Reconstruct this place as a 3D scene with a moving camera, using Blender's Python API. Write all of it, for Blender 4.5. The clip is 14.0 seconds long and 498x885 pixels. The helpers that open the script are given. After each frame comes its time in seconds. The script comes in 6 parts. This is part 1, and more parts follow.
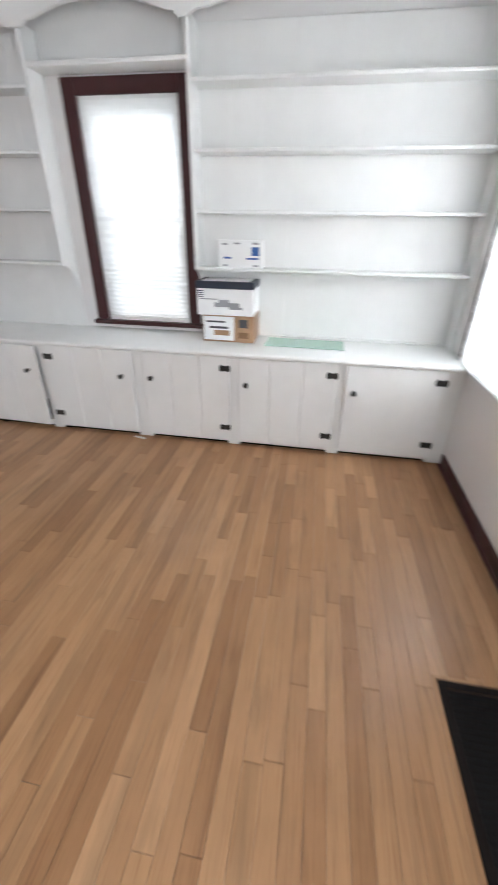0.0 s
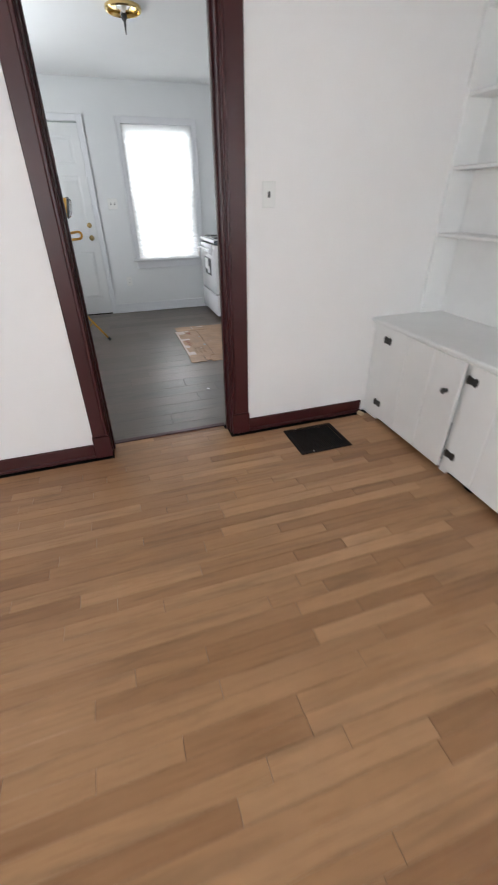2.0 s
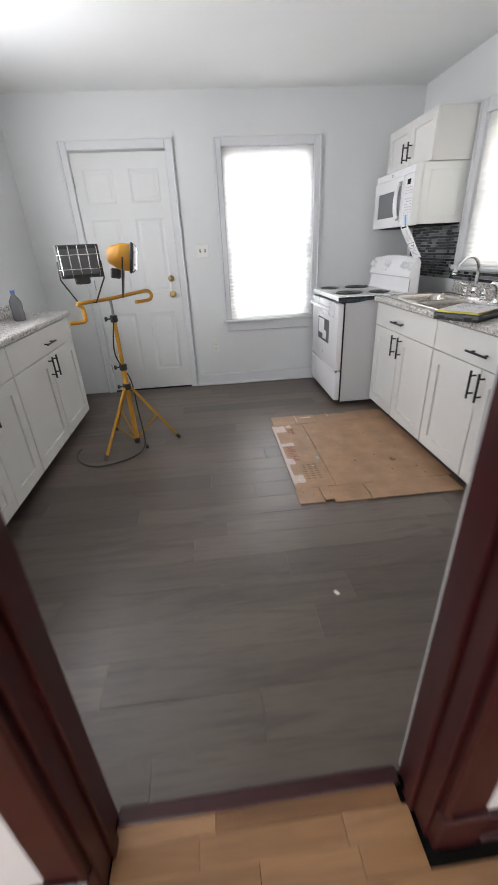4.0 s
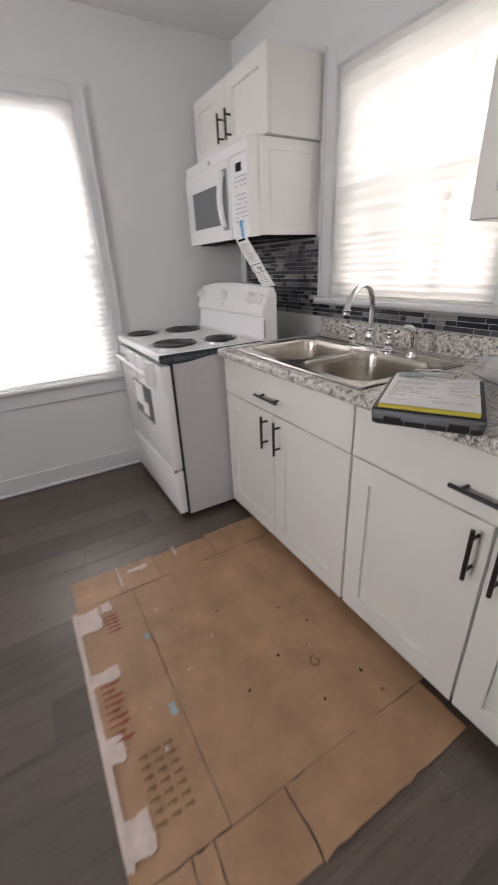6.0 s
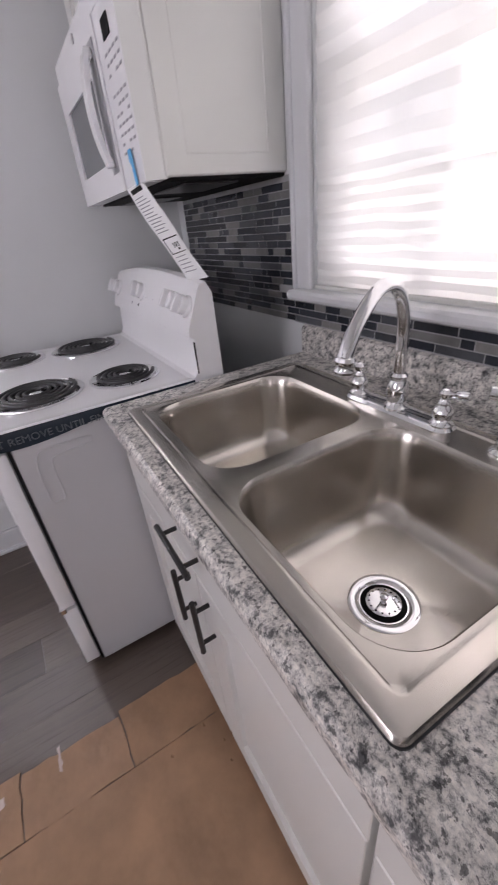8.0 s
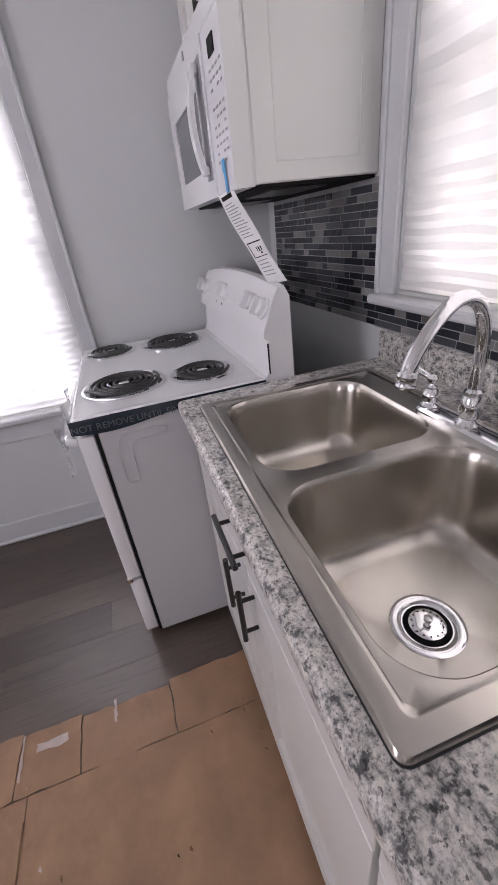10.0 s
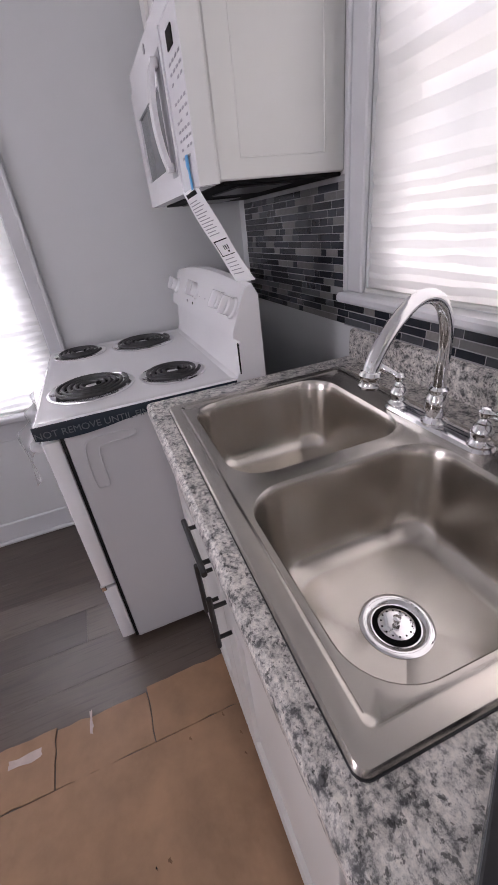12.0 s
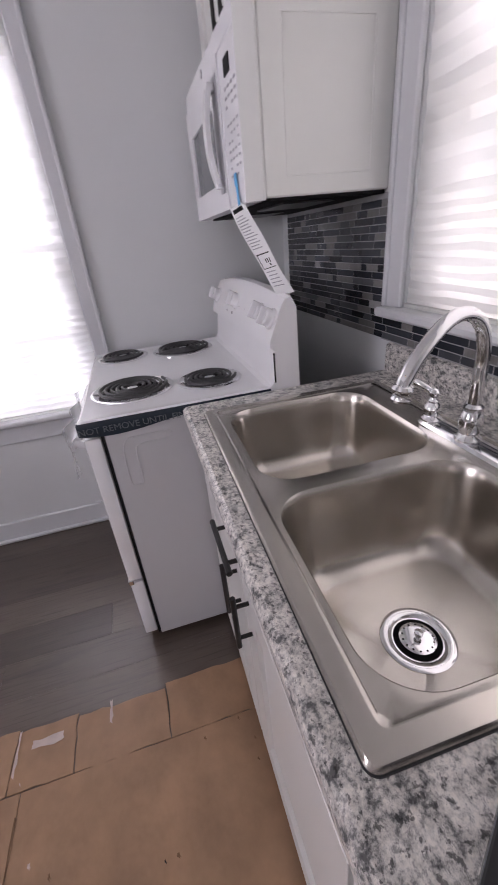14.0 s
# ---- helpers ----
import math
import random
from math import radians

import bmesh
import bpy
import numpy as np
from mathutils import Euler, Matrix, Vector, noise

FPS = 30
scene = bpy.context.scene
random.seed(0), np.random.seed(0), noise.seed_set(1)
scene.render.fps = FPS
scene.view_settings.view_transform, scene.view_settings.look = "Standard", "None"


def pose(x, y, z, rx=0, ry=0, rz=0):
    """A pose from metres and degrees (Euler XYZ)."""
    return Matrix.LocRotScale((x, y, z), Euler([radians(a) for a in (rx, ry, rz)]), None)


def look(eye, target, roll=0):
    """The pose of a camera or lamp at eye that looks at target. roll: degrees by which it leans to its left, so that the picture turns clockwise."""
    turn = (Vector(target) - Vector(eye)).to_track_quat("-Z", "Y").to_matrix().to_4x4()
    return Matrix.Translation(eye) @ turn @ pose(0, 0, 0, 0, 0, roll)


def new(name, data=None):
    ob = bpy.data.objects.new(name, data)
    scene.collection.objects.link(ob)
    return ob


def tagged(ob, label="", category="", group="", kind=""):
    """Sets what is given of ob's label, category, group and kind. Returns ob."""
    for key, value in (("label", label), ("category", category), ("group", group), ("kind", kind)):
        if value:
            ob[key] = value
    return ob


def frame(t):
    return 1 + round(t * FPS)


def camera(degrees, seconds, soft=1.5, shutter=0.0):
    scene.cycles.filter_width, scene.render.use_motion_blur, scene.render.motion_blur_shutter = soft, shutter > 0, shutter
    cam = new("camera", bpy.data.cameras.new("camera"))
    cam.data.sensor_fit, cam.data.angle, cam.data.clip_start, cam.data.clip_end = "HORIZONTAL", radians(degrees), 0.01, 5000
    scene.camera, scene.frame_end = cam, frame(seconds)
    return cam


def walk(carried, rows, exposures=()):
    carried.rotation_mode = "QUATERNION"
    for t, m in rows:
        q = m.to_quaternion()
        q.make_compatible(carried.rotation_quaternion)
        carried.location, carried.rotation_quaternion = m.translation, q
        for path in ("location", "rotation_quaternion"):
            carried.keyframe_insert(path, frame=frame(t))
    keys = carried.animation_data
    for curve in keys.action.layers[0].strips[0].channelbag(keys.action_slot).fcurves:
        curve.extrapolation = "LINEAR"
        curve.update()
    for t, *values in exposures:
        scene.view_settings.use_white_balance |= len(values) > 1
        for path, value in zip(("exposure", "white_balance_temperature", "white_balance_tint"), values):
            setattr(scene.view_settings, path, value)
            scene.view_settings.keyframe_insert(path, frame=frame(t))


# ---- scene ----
cam = camera(65.3, 14.0, 1.6, 0.35)
METRES, EYE, TILT, LEAN, TURN = 6.0, 1.33, 0.0, 0.0, 10.5
EXPOSURES = [
    (0.0, 0.95, 6150, 9),
    (0.5, 0.9, 6300, 10),
    (1.0, 0.85, 6350, 10),
    (2.7, 1.15, 6250, 9),
    (4.8, 1.2, 6800, 14),
    (5.5, 1.02, 6900, 14),
    (6.5, 0.8, 6950, 22),
    (8.0, 0.8, 6550, 25),
    (14.0, 0.74, 6500, 27),
]
PATH = [
    (0, (0.053, 0.59, 1.368), (-0.228, 2.32, 0.405), 1.0),
    (0.5, (-0.095, 0.847, 1.364), (-1.041, 2.331, 0.414), 0.1),
    (1, (-0.38, 1.068, 1.333), (-1.757, 2.137, 0.352), 1.1),
    (1.5, (-0.71, 1.223, 1.331), (-2.21, 2.038, 0.288), 0.1),
    (2, (-1.124, 1.421, 1.326), (-2.738, 1.94, 0.265), -0.8),
    (2.5, (-1.535, 1.482, 1.315), (-3.204, 1.838, 0.272), -0.8),
    (2.7, (-1.722, 1.522, 1.323), (-3.406, 1.812, 0.284), -0.9),
    (4.8, (-3.594, 1.638, 1.289), (-5.4, 1.788, 0.442), -2.8),
    (5, (-3.745, 1.675, 1.296), (-5.533, 1.987, 0.456), -3.0),
    (5.5, (-4.033, 1.86, 1.279), (-5.744, 2.446, 0.424), -3.3),
    (6, (-4.367, 2.096, 1.273), (-5.953, 2.991, 0.445), -2.6),
    (6.5, (-4.634, 2.31, 1.29), (-6.108, 3.361, 0.439), -2.0),
    (7, (-4.828, 2.596, 1.324), (-6.325, 3.627, 0.49), -3.2),
    (7.5, (-5.036, 2.759, 1.319), (-6.479, 3.865, 0.485), -3.2),
    (8, (-5.104, 2.803, 1.293), (-6.641, 3.624, 0.311), -6.1),
    (8.5, (-5.078, 2.824, 1.303), (-6.692, 3.444, 0.298), -7.4),
    (8.7, (-5.069, 2.821, 1.306), (-6.714, 3.375, 0.313), -7.4),
    (10.8, (-5.074, 2.844, 1.316), (-6.766, 3.304, 0.352), -6.9),
    (11, (-5.074, 2.852, 1.314), (-6.759, 3.335, 0.351), -6.9),
    (11.5, (-5.073, 2.857, 1.316), (-6.742, 3.377, 0.344), -6.8),
    (12, (-5.078, 2.858, 1.311), (-6.732, 3.408, 0.331), -6.8),
    (12.5, (-5.081, 2.858, 1.31), (-6.728, 3.418, 0.323), -6.8),
    (13, (-5.083, 2.855, 1.308), (-6.734, 3.407, 0.323), -6.8),
    (13.5, (-5.074, 2.857, 1.31), (-6.737, 3.394, 0.337), -6.7),
    (14, (-5.055, 2.847, 1.318), (-6.778, 3.264, 0.393), -5.8),
]
walk(cam, [(t, look(eye, target, roll)) for t, eye, target, roll in PATH], EXPOSURES)

# ---- world, sun, window light and added fill ----
world = bpy.data.worlds.new("world")
world.use_nodes = True
scene.world = world
wn = world.node_tree
sky = wn.nodes.new("ShaderNodeTexSky")
sky.sky_type, sky.sun_disc = "NISHITA", False
sky.sun_elevation, sky.sun_rotation = radians(50), radians(200)
wn.nodes["Background"].inputs[1].default_value = 0.12
wn.links.new(sky.outputs[0], wn.nodes["Background"].inputs[0])
sun = new("sun", bpy.data.lights.new("sun", "SUN"))
sun.data.energy, sun.data.angle, sun.data.color = 1.0, radians(15), (1.0, 0.96, 0.9)
sun.matrix_world = look((0, 0, 10), (1.5, -3.0, 5.5))


def window_or_fill_lamp(x, y, z, w, h, facing, power, up=0.0):
    lamp = new("window_or_fill_light", bpy.data.lights.new("window_or_fill_light", "AREA"))
    lamp.data.shape, lamp.data.size, lamp.data.size_y = "RECTANGLE", w, h
    lamp.data.energy, lamp.data.color = power, (0.96, 0.98, 1.0)
    lamp.matrix_world = look((x, y, z), (x + facing[0], y + facing[1], z + up))
    return lamp


window_or_fill_lamp(-1.21, 4.05, 1.8, 1.0, 1.6, (0, -1), 12, -0.4)
window_or_fill_lamp(1.50, 2.62, 2.0, 1.3, 1.7, (-1, 0), 105, -0.75)
window_or_fill_lamp(-7.85, 2.245, 2.0, 1.1, 1.7, (1, 0), 38, -0.6)
window_or_fill_lamp(-5.615, 4.35, 1.8, 1.3, 1.4, (0, -1), 11, -0.15).data.color = (1.0, 0.965, 0.90)
# Added fill lamp, set in an unseen opening of the side wall.
window_or_fill_lamp(0.99, -0.3, 1.5, 1.5, 1.1, (-1, 0), 34, 0.0)
window_or_fill_lamp(-5.25, 0.03, 1.6, 1.1, 0.95, (0, 1), 19, 0.4)


# ---- materials ----
def material(name, base, rough=0.5, metal=0.0, **more):
    m = bpy.data.materials.new(name)
    m.use_nodes = True
    b = m.node_tree.nodes["Principled BSDF"]
    b.inputs["Base Color"].default_value = (*base, 1)
    b.inputs["Roughness"].default_value = rough
    b.inputs["Metallic"].default_value = metal
    for k, v in more.items():
        b.inputs[k].default_value = v
    return m


def node(m, kind, **inputs):
    n = m.node_tree.nodes.new(kind)
    for k, v in inputs.items():
        n.inputs[k].default_value = v
    return n


def wire(m, a, out, b, inp):
    m.node_tree.links.new(a.outputs[out], b.inputs[inp])


def ramp(m, *stops):
    n = m.node_tree.nodes.new("ShaderNodeValToRGB")
    e = n.color_ramp.elements
    while len(e) < len(stops):
        e.new(0.5)
    for el, (p, c) in zip(e, stops):
        el.position, el.color = p, (*c, 1) if len(c) == 3 else c
    return n


def coords(m, scale=(1, 1, 1), kind="Object"):
    tc = m.node_tree.nodes.new("ShaderNodeTexCoord")
    mp = m.node_tree.nodes.new("ShaderNodeMapping")
    mp.inputs["Scale"].default_value = scale
    wire(m, tc, kind, mp, "Vector")
    return mp


def bump(m, source, out, strength=0.2, distance=0.002):
    b = m.node_tree.nodes.new("ShaderNodeBump")
    b.inputs["Strength"].default_value, b.inputs["Distance"].default_value = strength, distance
    wire(m, source, out, b, "Height")
    wire(m, b, "Normal", m.node_tree.nodes["Principled BSDF"], "Normal")
    return b


def mottled(name, base, spread=0.06, rough=0.5, scale=3.0, fine=60.0, strength=0.15, metal=0.0, stretch=(1, 1, 1), deep=0.001):
    """A painted or worn surface: broad unevenness in colour, fine relief."""
    m = material(name, base, rough, metal)
    bs = m.node_tree.nodes["Principled BSDF"]
    mp = coords(m, stretch)
    n1 = node(m, "ShaderNodeTexNoise", Scale=scale, Detail=5.0, Roughness=0.6)
    n2 = node(m, "ShaderNodeTexNoise", Scale=fine, Detail=4.0, Roughness=0.6)
    wire(m, mp, "Vector", n1, "Vector"), wire(m, mp, "Vector", n2, "Vector")
    lo, hi = [max(0, c * (1 - spread)) for c in base], [min(1, c * (1 + spread)) for c in base]
    r = ramp(m, (0.3, lo), (0.7, hi))
    wire(m, n1, "Fac", r, "Fac"), wire(m, r, "Color", bs, "Base Color")
    mr = node(m, "ShaderNodeMapRange")
    mr.inputs["To Min"].default_value, mr.inputs["To Max"].default_value = rough - 0.04, min(1, rough + 0.08)
    wire(m, n1, "Fac", mr, "Value"), wire(m, mr, "Result", bs, "Roughness")
    bump(m, n2, "Fac", strength, deep)
    return m


M_WALL = mottled("wall_paint_white", (0.80, 0.782, 0.772), 0.02, 0.55, 1.5, 180, 0.2)
M_KWALL = mottled("wall_paint_grey", (0.69, 0.705, 0.71), 0.02, 0.5, 1.5, 180, 0.2)
M_CEIL = mottled("ceiling_paint", (0.78, 0.79, 0.79), 0.02, 0.8, 1.2, 120, 0.25)
M_WHITE = mottled("white_painted_wood", (0.80, 0.80, 0.79), 0.03, 0.38, 4, 90, 0.12)
M_CAB = mottled("white_cabinet_paint", (0.74, 0.735, 0.71), 0.015, 0.33, 4, 200, 0.05)
M_TRIM = mottled("mahogany_stain", (0.044, 0.0065, 0.0075), 0.12, 0.34, 5, 50, 0.08, stretch=(3, 3, 0.6))
# Flat black of dark parts and print; also stands in for shade in gaps.
M_DARK = material("black_parts_and_shade", (0.010, 0.010, 0.010), 0.7, **{"Specular IOR Level": 0.15})
M_IRON = mottled("black_iron", (0.02, 0.018, 0.016), 0.3, 0.4, 30, 200, 0.3)
M_CARD = mottled("cardboard", (0.37, 0.222, 0.128), 0.2, 0.42, 7, 5, 0.6, deep=0.016)
M_CHROME = material("chrome", (0.85, 0.85, 0.86), 0.06, 1.0)
M_YELLOW = mottled("yellow_paint", (0.52, 0.25, 0.02), 0.12, 0.4, 12, 100, 0.1)


def shade_material():
    m = bpy.data.materials.new("pleated_paper")
    m.use_nodes = True
    nt = m.node_tree
    nt.nodes.clear()
    out = nt.nodes.new("ShaderNodeOutputMaterial")
    clear, thin = nt.nodes.new("ShaderNodeBsdfTransparent"), nt.nodes.new("ShaderNodeMixShader")
    thin.inputs[0].default_value = 0.05
    d, t, mix = (nt.nodes.new(k) for k in ("ShaderNodeBsdfDiffuse", "ShaderNodeBsdfTranslucent", "ShaderNodeMixShader"))
    d.inputs[0].default_value = (0.85, 0.85, 0.84, 1)
    t.inputs[0].default_value = (0.9, 0.9, 0.88, 1)
    mix.inputs[0].default_value = 0.6
    nt.links.new(d.outputs[0], mix.inputs[1]), nt.links.new(t.outputs[0], mix.inputs[2])
    nt.links.new(mix.outputs[0], thin.inputs[1]), nt.links.new(clear.outputs[0], thin.inputs[2]), nt.links.new(thin.outputs[0], out.inputs[0])
    return m


M_SHADE = shade_material()


def varied(m):
    """One random number per piece, the same for a piece of its own and for an island of a joined mesh."""
    oi = m.node_tree.nodes.new("ShaderNodeObjectInfo")
    ge = m.node_tree.nodes.new("ShaderNodeNewGeometry")
    ad = m.node_tree.nodes.new("ShaderNodeMath")
    ad.operation = "ADD"
    wire(m, oi, "Random", ad, 0), wire(m, ge, "Random Per Island", ad, 1)
    fr = m.node_tree.nodes.new("ShaderNodeMath")
    fr.operation = "FRACT"
    wire(m, ad, 0, fr, 0)
    return fr, ge


def wood(name, tones, grain, rough, gloss_var=0.12, stretch=(14, 1.1, 14), figure=0.36, relief=0.12, dull=0.5):
    """Planks along y: a tone per plank, long grain, dark pores and worn patches in the finish."""
    m = material(name, tones[0], rough)
    bs = m.node_tree.nodes["Principled BSDF"]
    fr, ge = varied(m)
    off = node(m, "ShaderNodeVectorMath")
    off.operation = "MULTIPLY_ADD"
    off.inputs[1].default_value = (1, 1, 1)
    cx = node(m, "ShaderNodeCombineXYZ")
    mu = node(m, "ShaderNodeMath")
    mu.operation = "MULTIPLY"
    mu.inputs[1].default_value = 37.0
    wire(m, fr, 0, mu, 0)
    wire(m, mu, 0, cx, "X"), wire(m, mu, 0, cx, "Y")
    wire(m, ge, "Position", off, 0), wire(m, cx, 0, off, 2)
    mp = node(m, "ShaderNodeMapping")
    mp.inputs["Scale"].default_value = stretch
    wire(m, off, 0, mp, "Vector")
    n1 = node(m, "ShaderNodeTexNoise", Scale=1.0, Detail=6.0, Roughness=0.62, Distortion=0.9)
    wire(m, mp, "Vector", n1, "Vector")
    mp2 = node(m, "ShaderNodeMapping")
    mp2.inputs["Scale"].default_value = (stretch[0] * 12, stretch[1] * 4, stretch[2] * 12)
    wire(m, off, 0, mp2, "Vector")
    n2 = node(m, "ShaderNodeTexNoise", Scale=1.0, Detail=3.0, Roughness=0.6)
    wire(m, mp2, "Vector", n2, "Vector")
    tone = ramp(m, *[(i / (len(tones) - 1), t) for i, t in enumerate(tones)])
    wire(m, fr, 0, tone, "Fac")
    g = ramp(m, (0.25, (1 - figure,) * 3), (0.5, (1, 1, 1)), (0.75, (1 - figure * 0.35,) * 3))
    wire(m, n1, "Fac", g, "Fac")
    g2 = ramp(m, (0.30, grain), (0.47, (1, 1, 1)))
    wire(m, n2, "Fac", g2, "Fac")
    m1 = node(m, "ShaderNodeMix")
    m1.data_type, m1.blend_type = "RGBA", "MULTIPLY"
    m1.inputs[0].default_value = 1.0
    wire(m, tone, "Color", m1, 6), wire(m, g, "Color", m1, 7)
    m2 = node(m, "ShaderNodeMix")
    m2.data_type, m2.blend_type = "RGBA", "MULTIPLY"
    m2.inputs[0].default_value = 0.8
    wire(m, m1, 2, m2, 6), wire(m, g2, "Color", m2, 7)
    n3 = node(m, "ShaderNodeTexNoise", Scale=2.2, Detail=5.0, Roughness=0.65)
    wire(m, ge, "Position", n3, "Vector")
    st = ramp(m, (0.30, (0.78, 0.74, 0.70)), (0.55, (1, 1, 1)))
    wire(m, n3, "Fac", st, "Fac")
    m3 = node(m, "ShaderNodeMix")
    m3.data_type, m3.blend_type = "RGBA", "MULTIPLY"
    m3.inputs[0].default_value = dull
    wire(m, m2, 2, m3, 6), wire(m, st, "Color", m3, 7)
    kp = node(m, "ShaderNodeMapping")
    kp.inputs["Scale"].default_value = (5.5, 2.2, 5.5)
    wire(m, ge, "Position", kp, "Vector")
    kv = node(m, "ShaderNodeTexVoronoi", Scale=1.0)
    wire(m, kp, "Vector", kv, "Vector")
    kr = ramp(m, (0.0, (0.25, 0.19, 0.15)), (0.012, (0.45, 0.38, 0.32)), (0.022, (1, 1, 1)))
    wire(m, kv, "Distance", kr, "Fac")
    m4 = node(m, "ShaderNodeMix")
    m4.data_type, m4.blend_type = "RGBA", "MULTIPLY"
    m4.inputs[0].default_value = 0.6
    wire(m, m3, 2, m4, 6), wire(m, kr, "Color", m4, 7)
    wire(m, m4, 2, bs, "Base Color")
    mr = node(m, "ShaderNodeMapRange")
    mr.inputs["To Min"].default_value, mr.inputs["To Max"].default_value = rough - gloss_var, rough + gloss_var
    wire(m, n3, "Fac", mr, "Value"), wire(m, mr, "Result", bs, "Roughness")
    bump(m, n2, "Fac", relief, 0.0008)
    return m


M_OAK = wood("oak_strips", [(0.28, 0.138, 0.060), (0.35, 0.184, 0.085), (0.42, 0.234, 0.115), (0.31, 0.157, 0.070), (0.47, 0.270, 0.138), (0.38, 0.205, 0.096)], (0.70, 0.62, 0.54), 0.355, 0.065, figure=0.42)
M_VINYL = wood("vinyl_planks", [(0.070, 0.048, 0.036), (0.116, 0.085, 0.066), (0.052, 0.035, 0.026), (0.142, 0.106, 0.084), (0.084, 0.060, 0.045)], (0.50, 0.45, 0.41), 0.345, 0.055, (13, 1.3, 13), 0.6, 0.75)
M_VINYL.node_tree.nodes["Principled BSDF"].inputs["Specular IOR Level"].default_value = 0.95


def tile_material():
    m = material("mosaic_tiles", (0.1, 0.1, 0.11), 0.18)
    bs = m.node_tree.nodes["Principled BSDF"]
    fr, ge = varied(m)
    r = ramp(m, (0.0, (0.030, 0.034, 0.044)), (0.26, (0.052, 0.058, 0.070)), (0.45, (0.020, 0.023, 0.030)), (0.62, (0.080, 0.086, 0.098)), (0.78, (0.15, 0.148, 0.148)), (0.90, (0.21, 0.205, 0.20)))
    r.color_ramp.interpolation = "CONSTANT"
    wire(m, fr, 0, r, "Fac")
    n = node(m, "ShaderNodeTexNoise", Scale=55.0, Detail=5.0, Roughness=0.7)
    wire(m, ge, "Position", n, "Vector")
    v = ramp(m, (0.3, (0.75, 0.75, 0.75)), (0.7, (1.1, 1.1, 1.1)))
    wire(m, n, "Fac", v, "Fac")
    mx = node(m, "ShaderNodeMix")
    mx.data_type, mx.blend_type = "RGBA", "MULTIPLY"
    mx.inputs[0].default_value = 0.8
    wire(m, r, "Color", mx, 6), wire(m, v, "Color", mx, 7), wire(m, mx, 2, bs, "Base Color")
    rr = ramp(m, (0.0, (0.12,) * 3), (0.6, (0.15,) * 3), (0.7, (0.45,) * 3))
    rr.color_ramp.interpolation = "CONSTANT"
    wire(m, fr, 0, rr, "Fac"), wire(m, rr, "Color", bs, "Roughness")
    return m


M_TILE = tile_material()
M_GROUT = mottled("grout", (0.36, 0.36, 0.37), 0.1, 0.85, 20, 200, 0.2)


def granite():
    m = material("granite_laminate", (0.4, 0.4, 0.4), 0.28)
    bs = m.node_tree.nodes["Principled BSDF"]
    mp = coords(m)
    a = node(m, "ShaderNodeTexNoise", Scale=52.0, Detail=7.0, Roughness=0.72, Distortion=0.0)
    b = node(m, "ShaderNodeTexNoise", Scale=180.0, Detail=5.0, Roughness=0.75, Distortion=0.0)
    c = node(m, "ShaderNodeTexNoise", Scale=105.0, Detail=4.0, Roughness=0.65)
    c2 = coords(m)
    c2.inputs["Location"].default_value = (3, 7, 5)
    wire(m, mp, "Vector", a, "Vector"), wire(m, mp, "Vector", b, "Vector"), wire(m, c2, "Vector", c, "Vector")
    ra = ramp(m, (0.37, (0.09, 0.09, 0.092)), (0.42, (0.27, 0.265, 0.26)), (0.46, (0.52, 0.50, 0.475)), (0.58, (0.80, 0.77, 0.73)))
    wire(m, a, "Fac", ra, "Fac")
    rb = ramp(m, (0.38, (0.30, 0.30, 0.31)), (0.50, (1, 1, 1)), (0.62, (1.15, 1.13, 1.1)))
    wire(m, b, "Fac", rb, "Fac")
    rc = ramp(m, (0.385, (0.05, 0.05, 0.055)), (0.42, (1, 1, 1)))
    wire(m, c, "Fac", rc, "Fac")
    x = node(m, "ShaderNodeMix")
    x.data_type, x.blend_type = "RGBA", "MULTIPLY"
    x.inputs[0].default_value = 0.8
    wire(m, ra, "Color", x, 6), wire(m, rb, "Color", x, 7)
    y = node(m, "ShaderNodeMix")
    y.data_type, y.blend_type = "RGBA", "MULTIPLY"
    y.inputs[0].default_value = 0.75
    wire(m, x, 2, y, 6), wire(m, rc, "Color", y, 7), wire(m, y, 2, bs, "Base Color")
    bump(m, b, "Fac", 0.04, 0.0005)
    return m


M_GRANITE = granite()


def steel():
    m = material("brushed_steel", (0.55, 0.52, 0.485), 0.26, 1.0)
    bs = m.node_tree.nodes["Principled BSDF"]
    bs.inputs["Anisotropic"].default_value = 0.65
    bs.inputs["Anisotropic Rotation"].default_value = 0.25
    tg = m.node_tree.nodes.new("ShaderNodeTangent")
    tg.direction_type, tg.axis = "RADIAL", "Z"
    wire(m, tg, "Tangent", bs, "Tangent")
    w = node(m, "ShaderNodeTexNoise", Scale=9.0, Detail=3.0, Roughness=0.5)
    wire(m, coords(m), "Vector", w, "Vector")
    mr = node(m, "ShaderNodeMapRange")
    mr.inputs["To Min"].default_value, mr.inputs["To Max"].default_value = 0.235, 0.262
    wire(m, w, "Fac", mr, "Value"), wire(m, mr, "Result", bs, "Roughness")
    col = ramp(m, (0.35, (0.60, 0.562, 0.515)), (0.70, (0.57, 0.534, 0.488)))
    wire(m, w, "Fac", col, "Fac"), wire(m, col, "Color", bs, "Base Color")
    return m


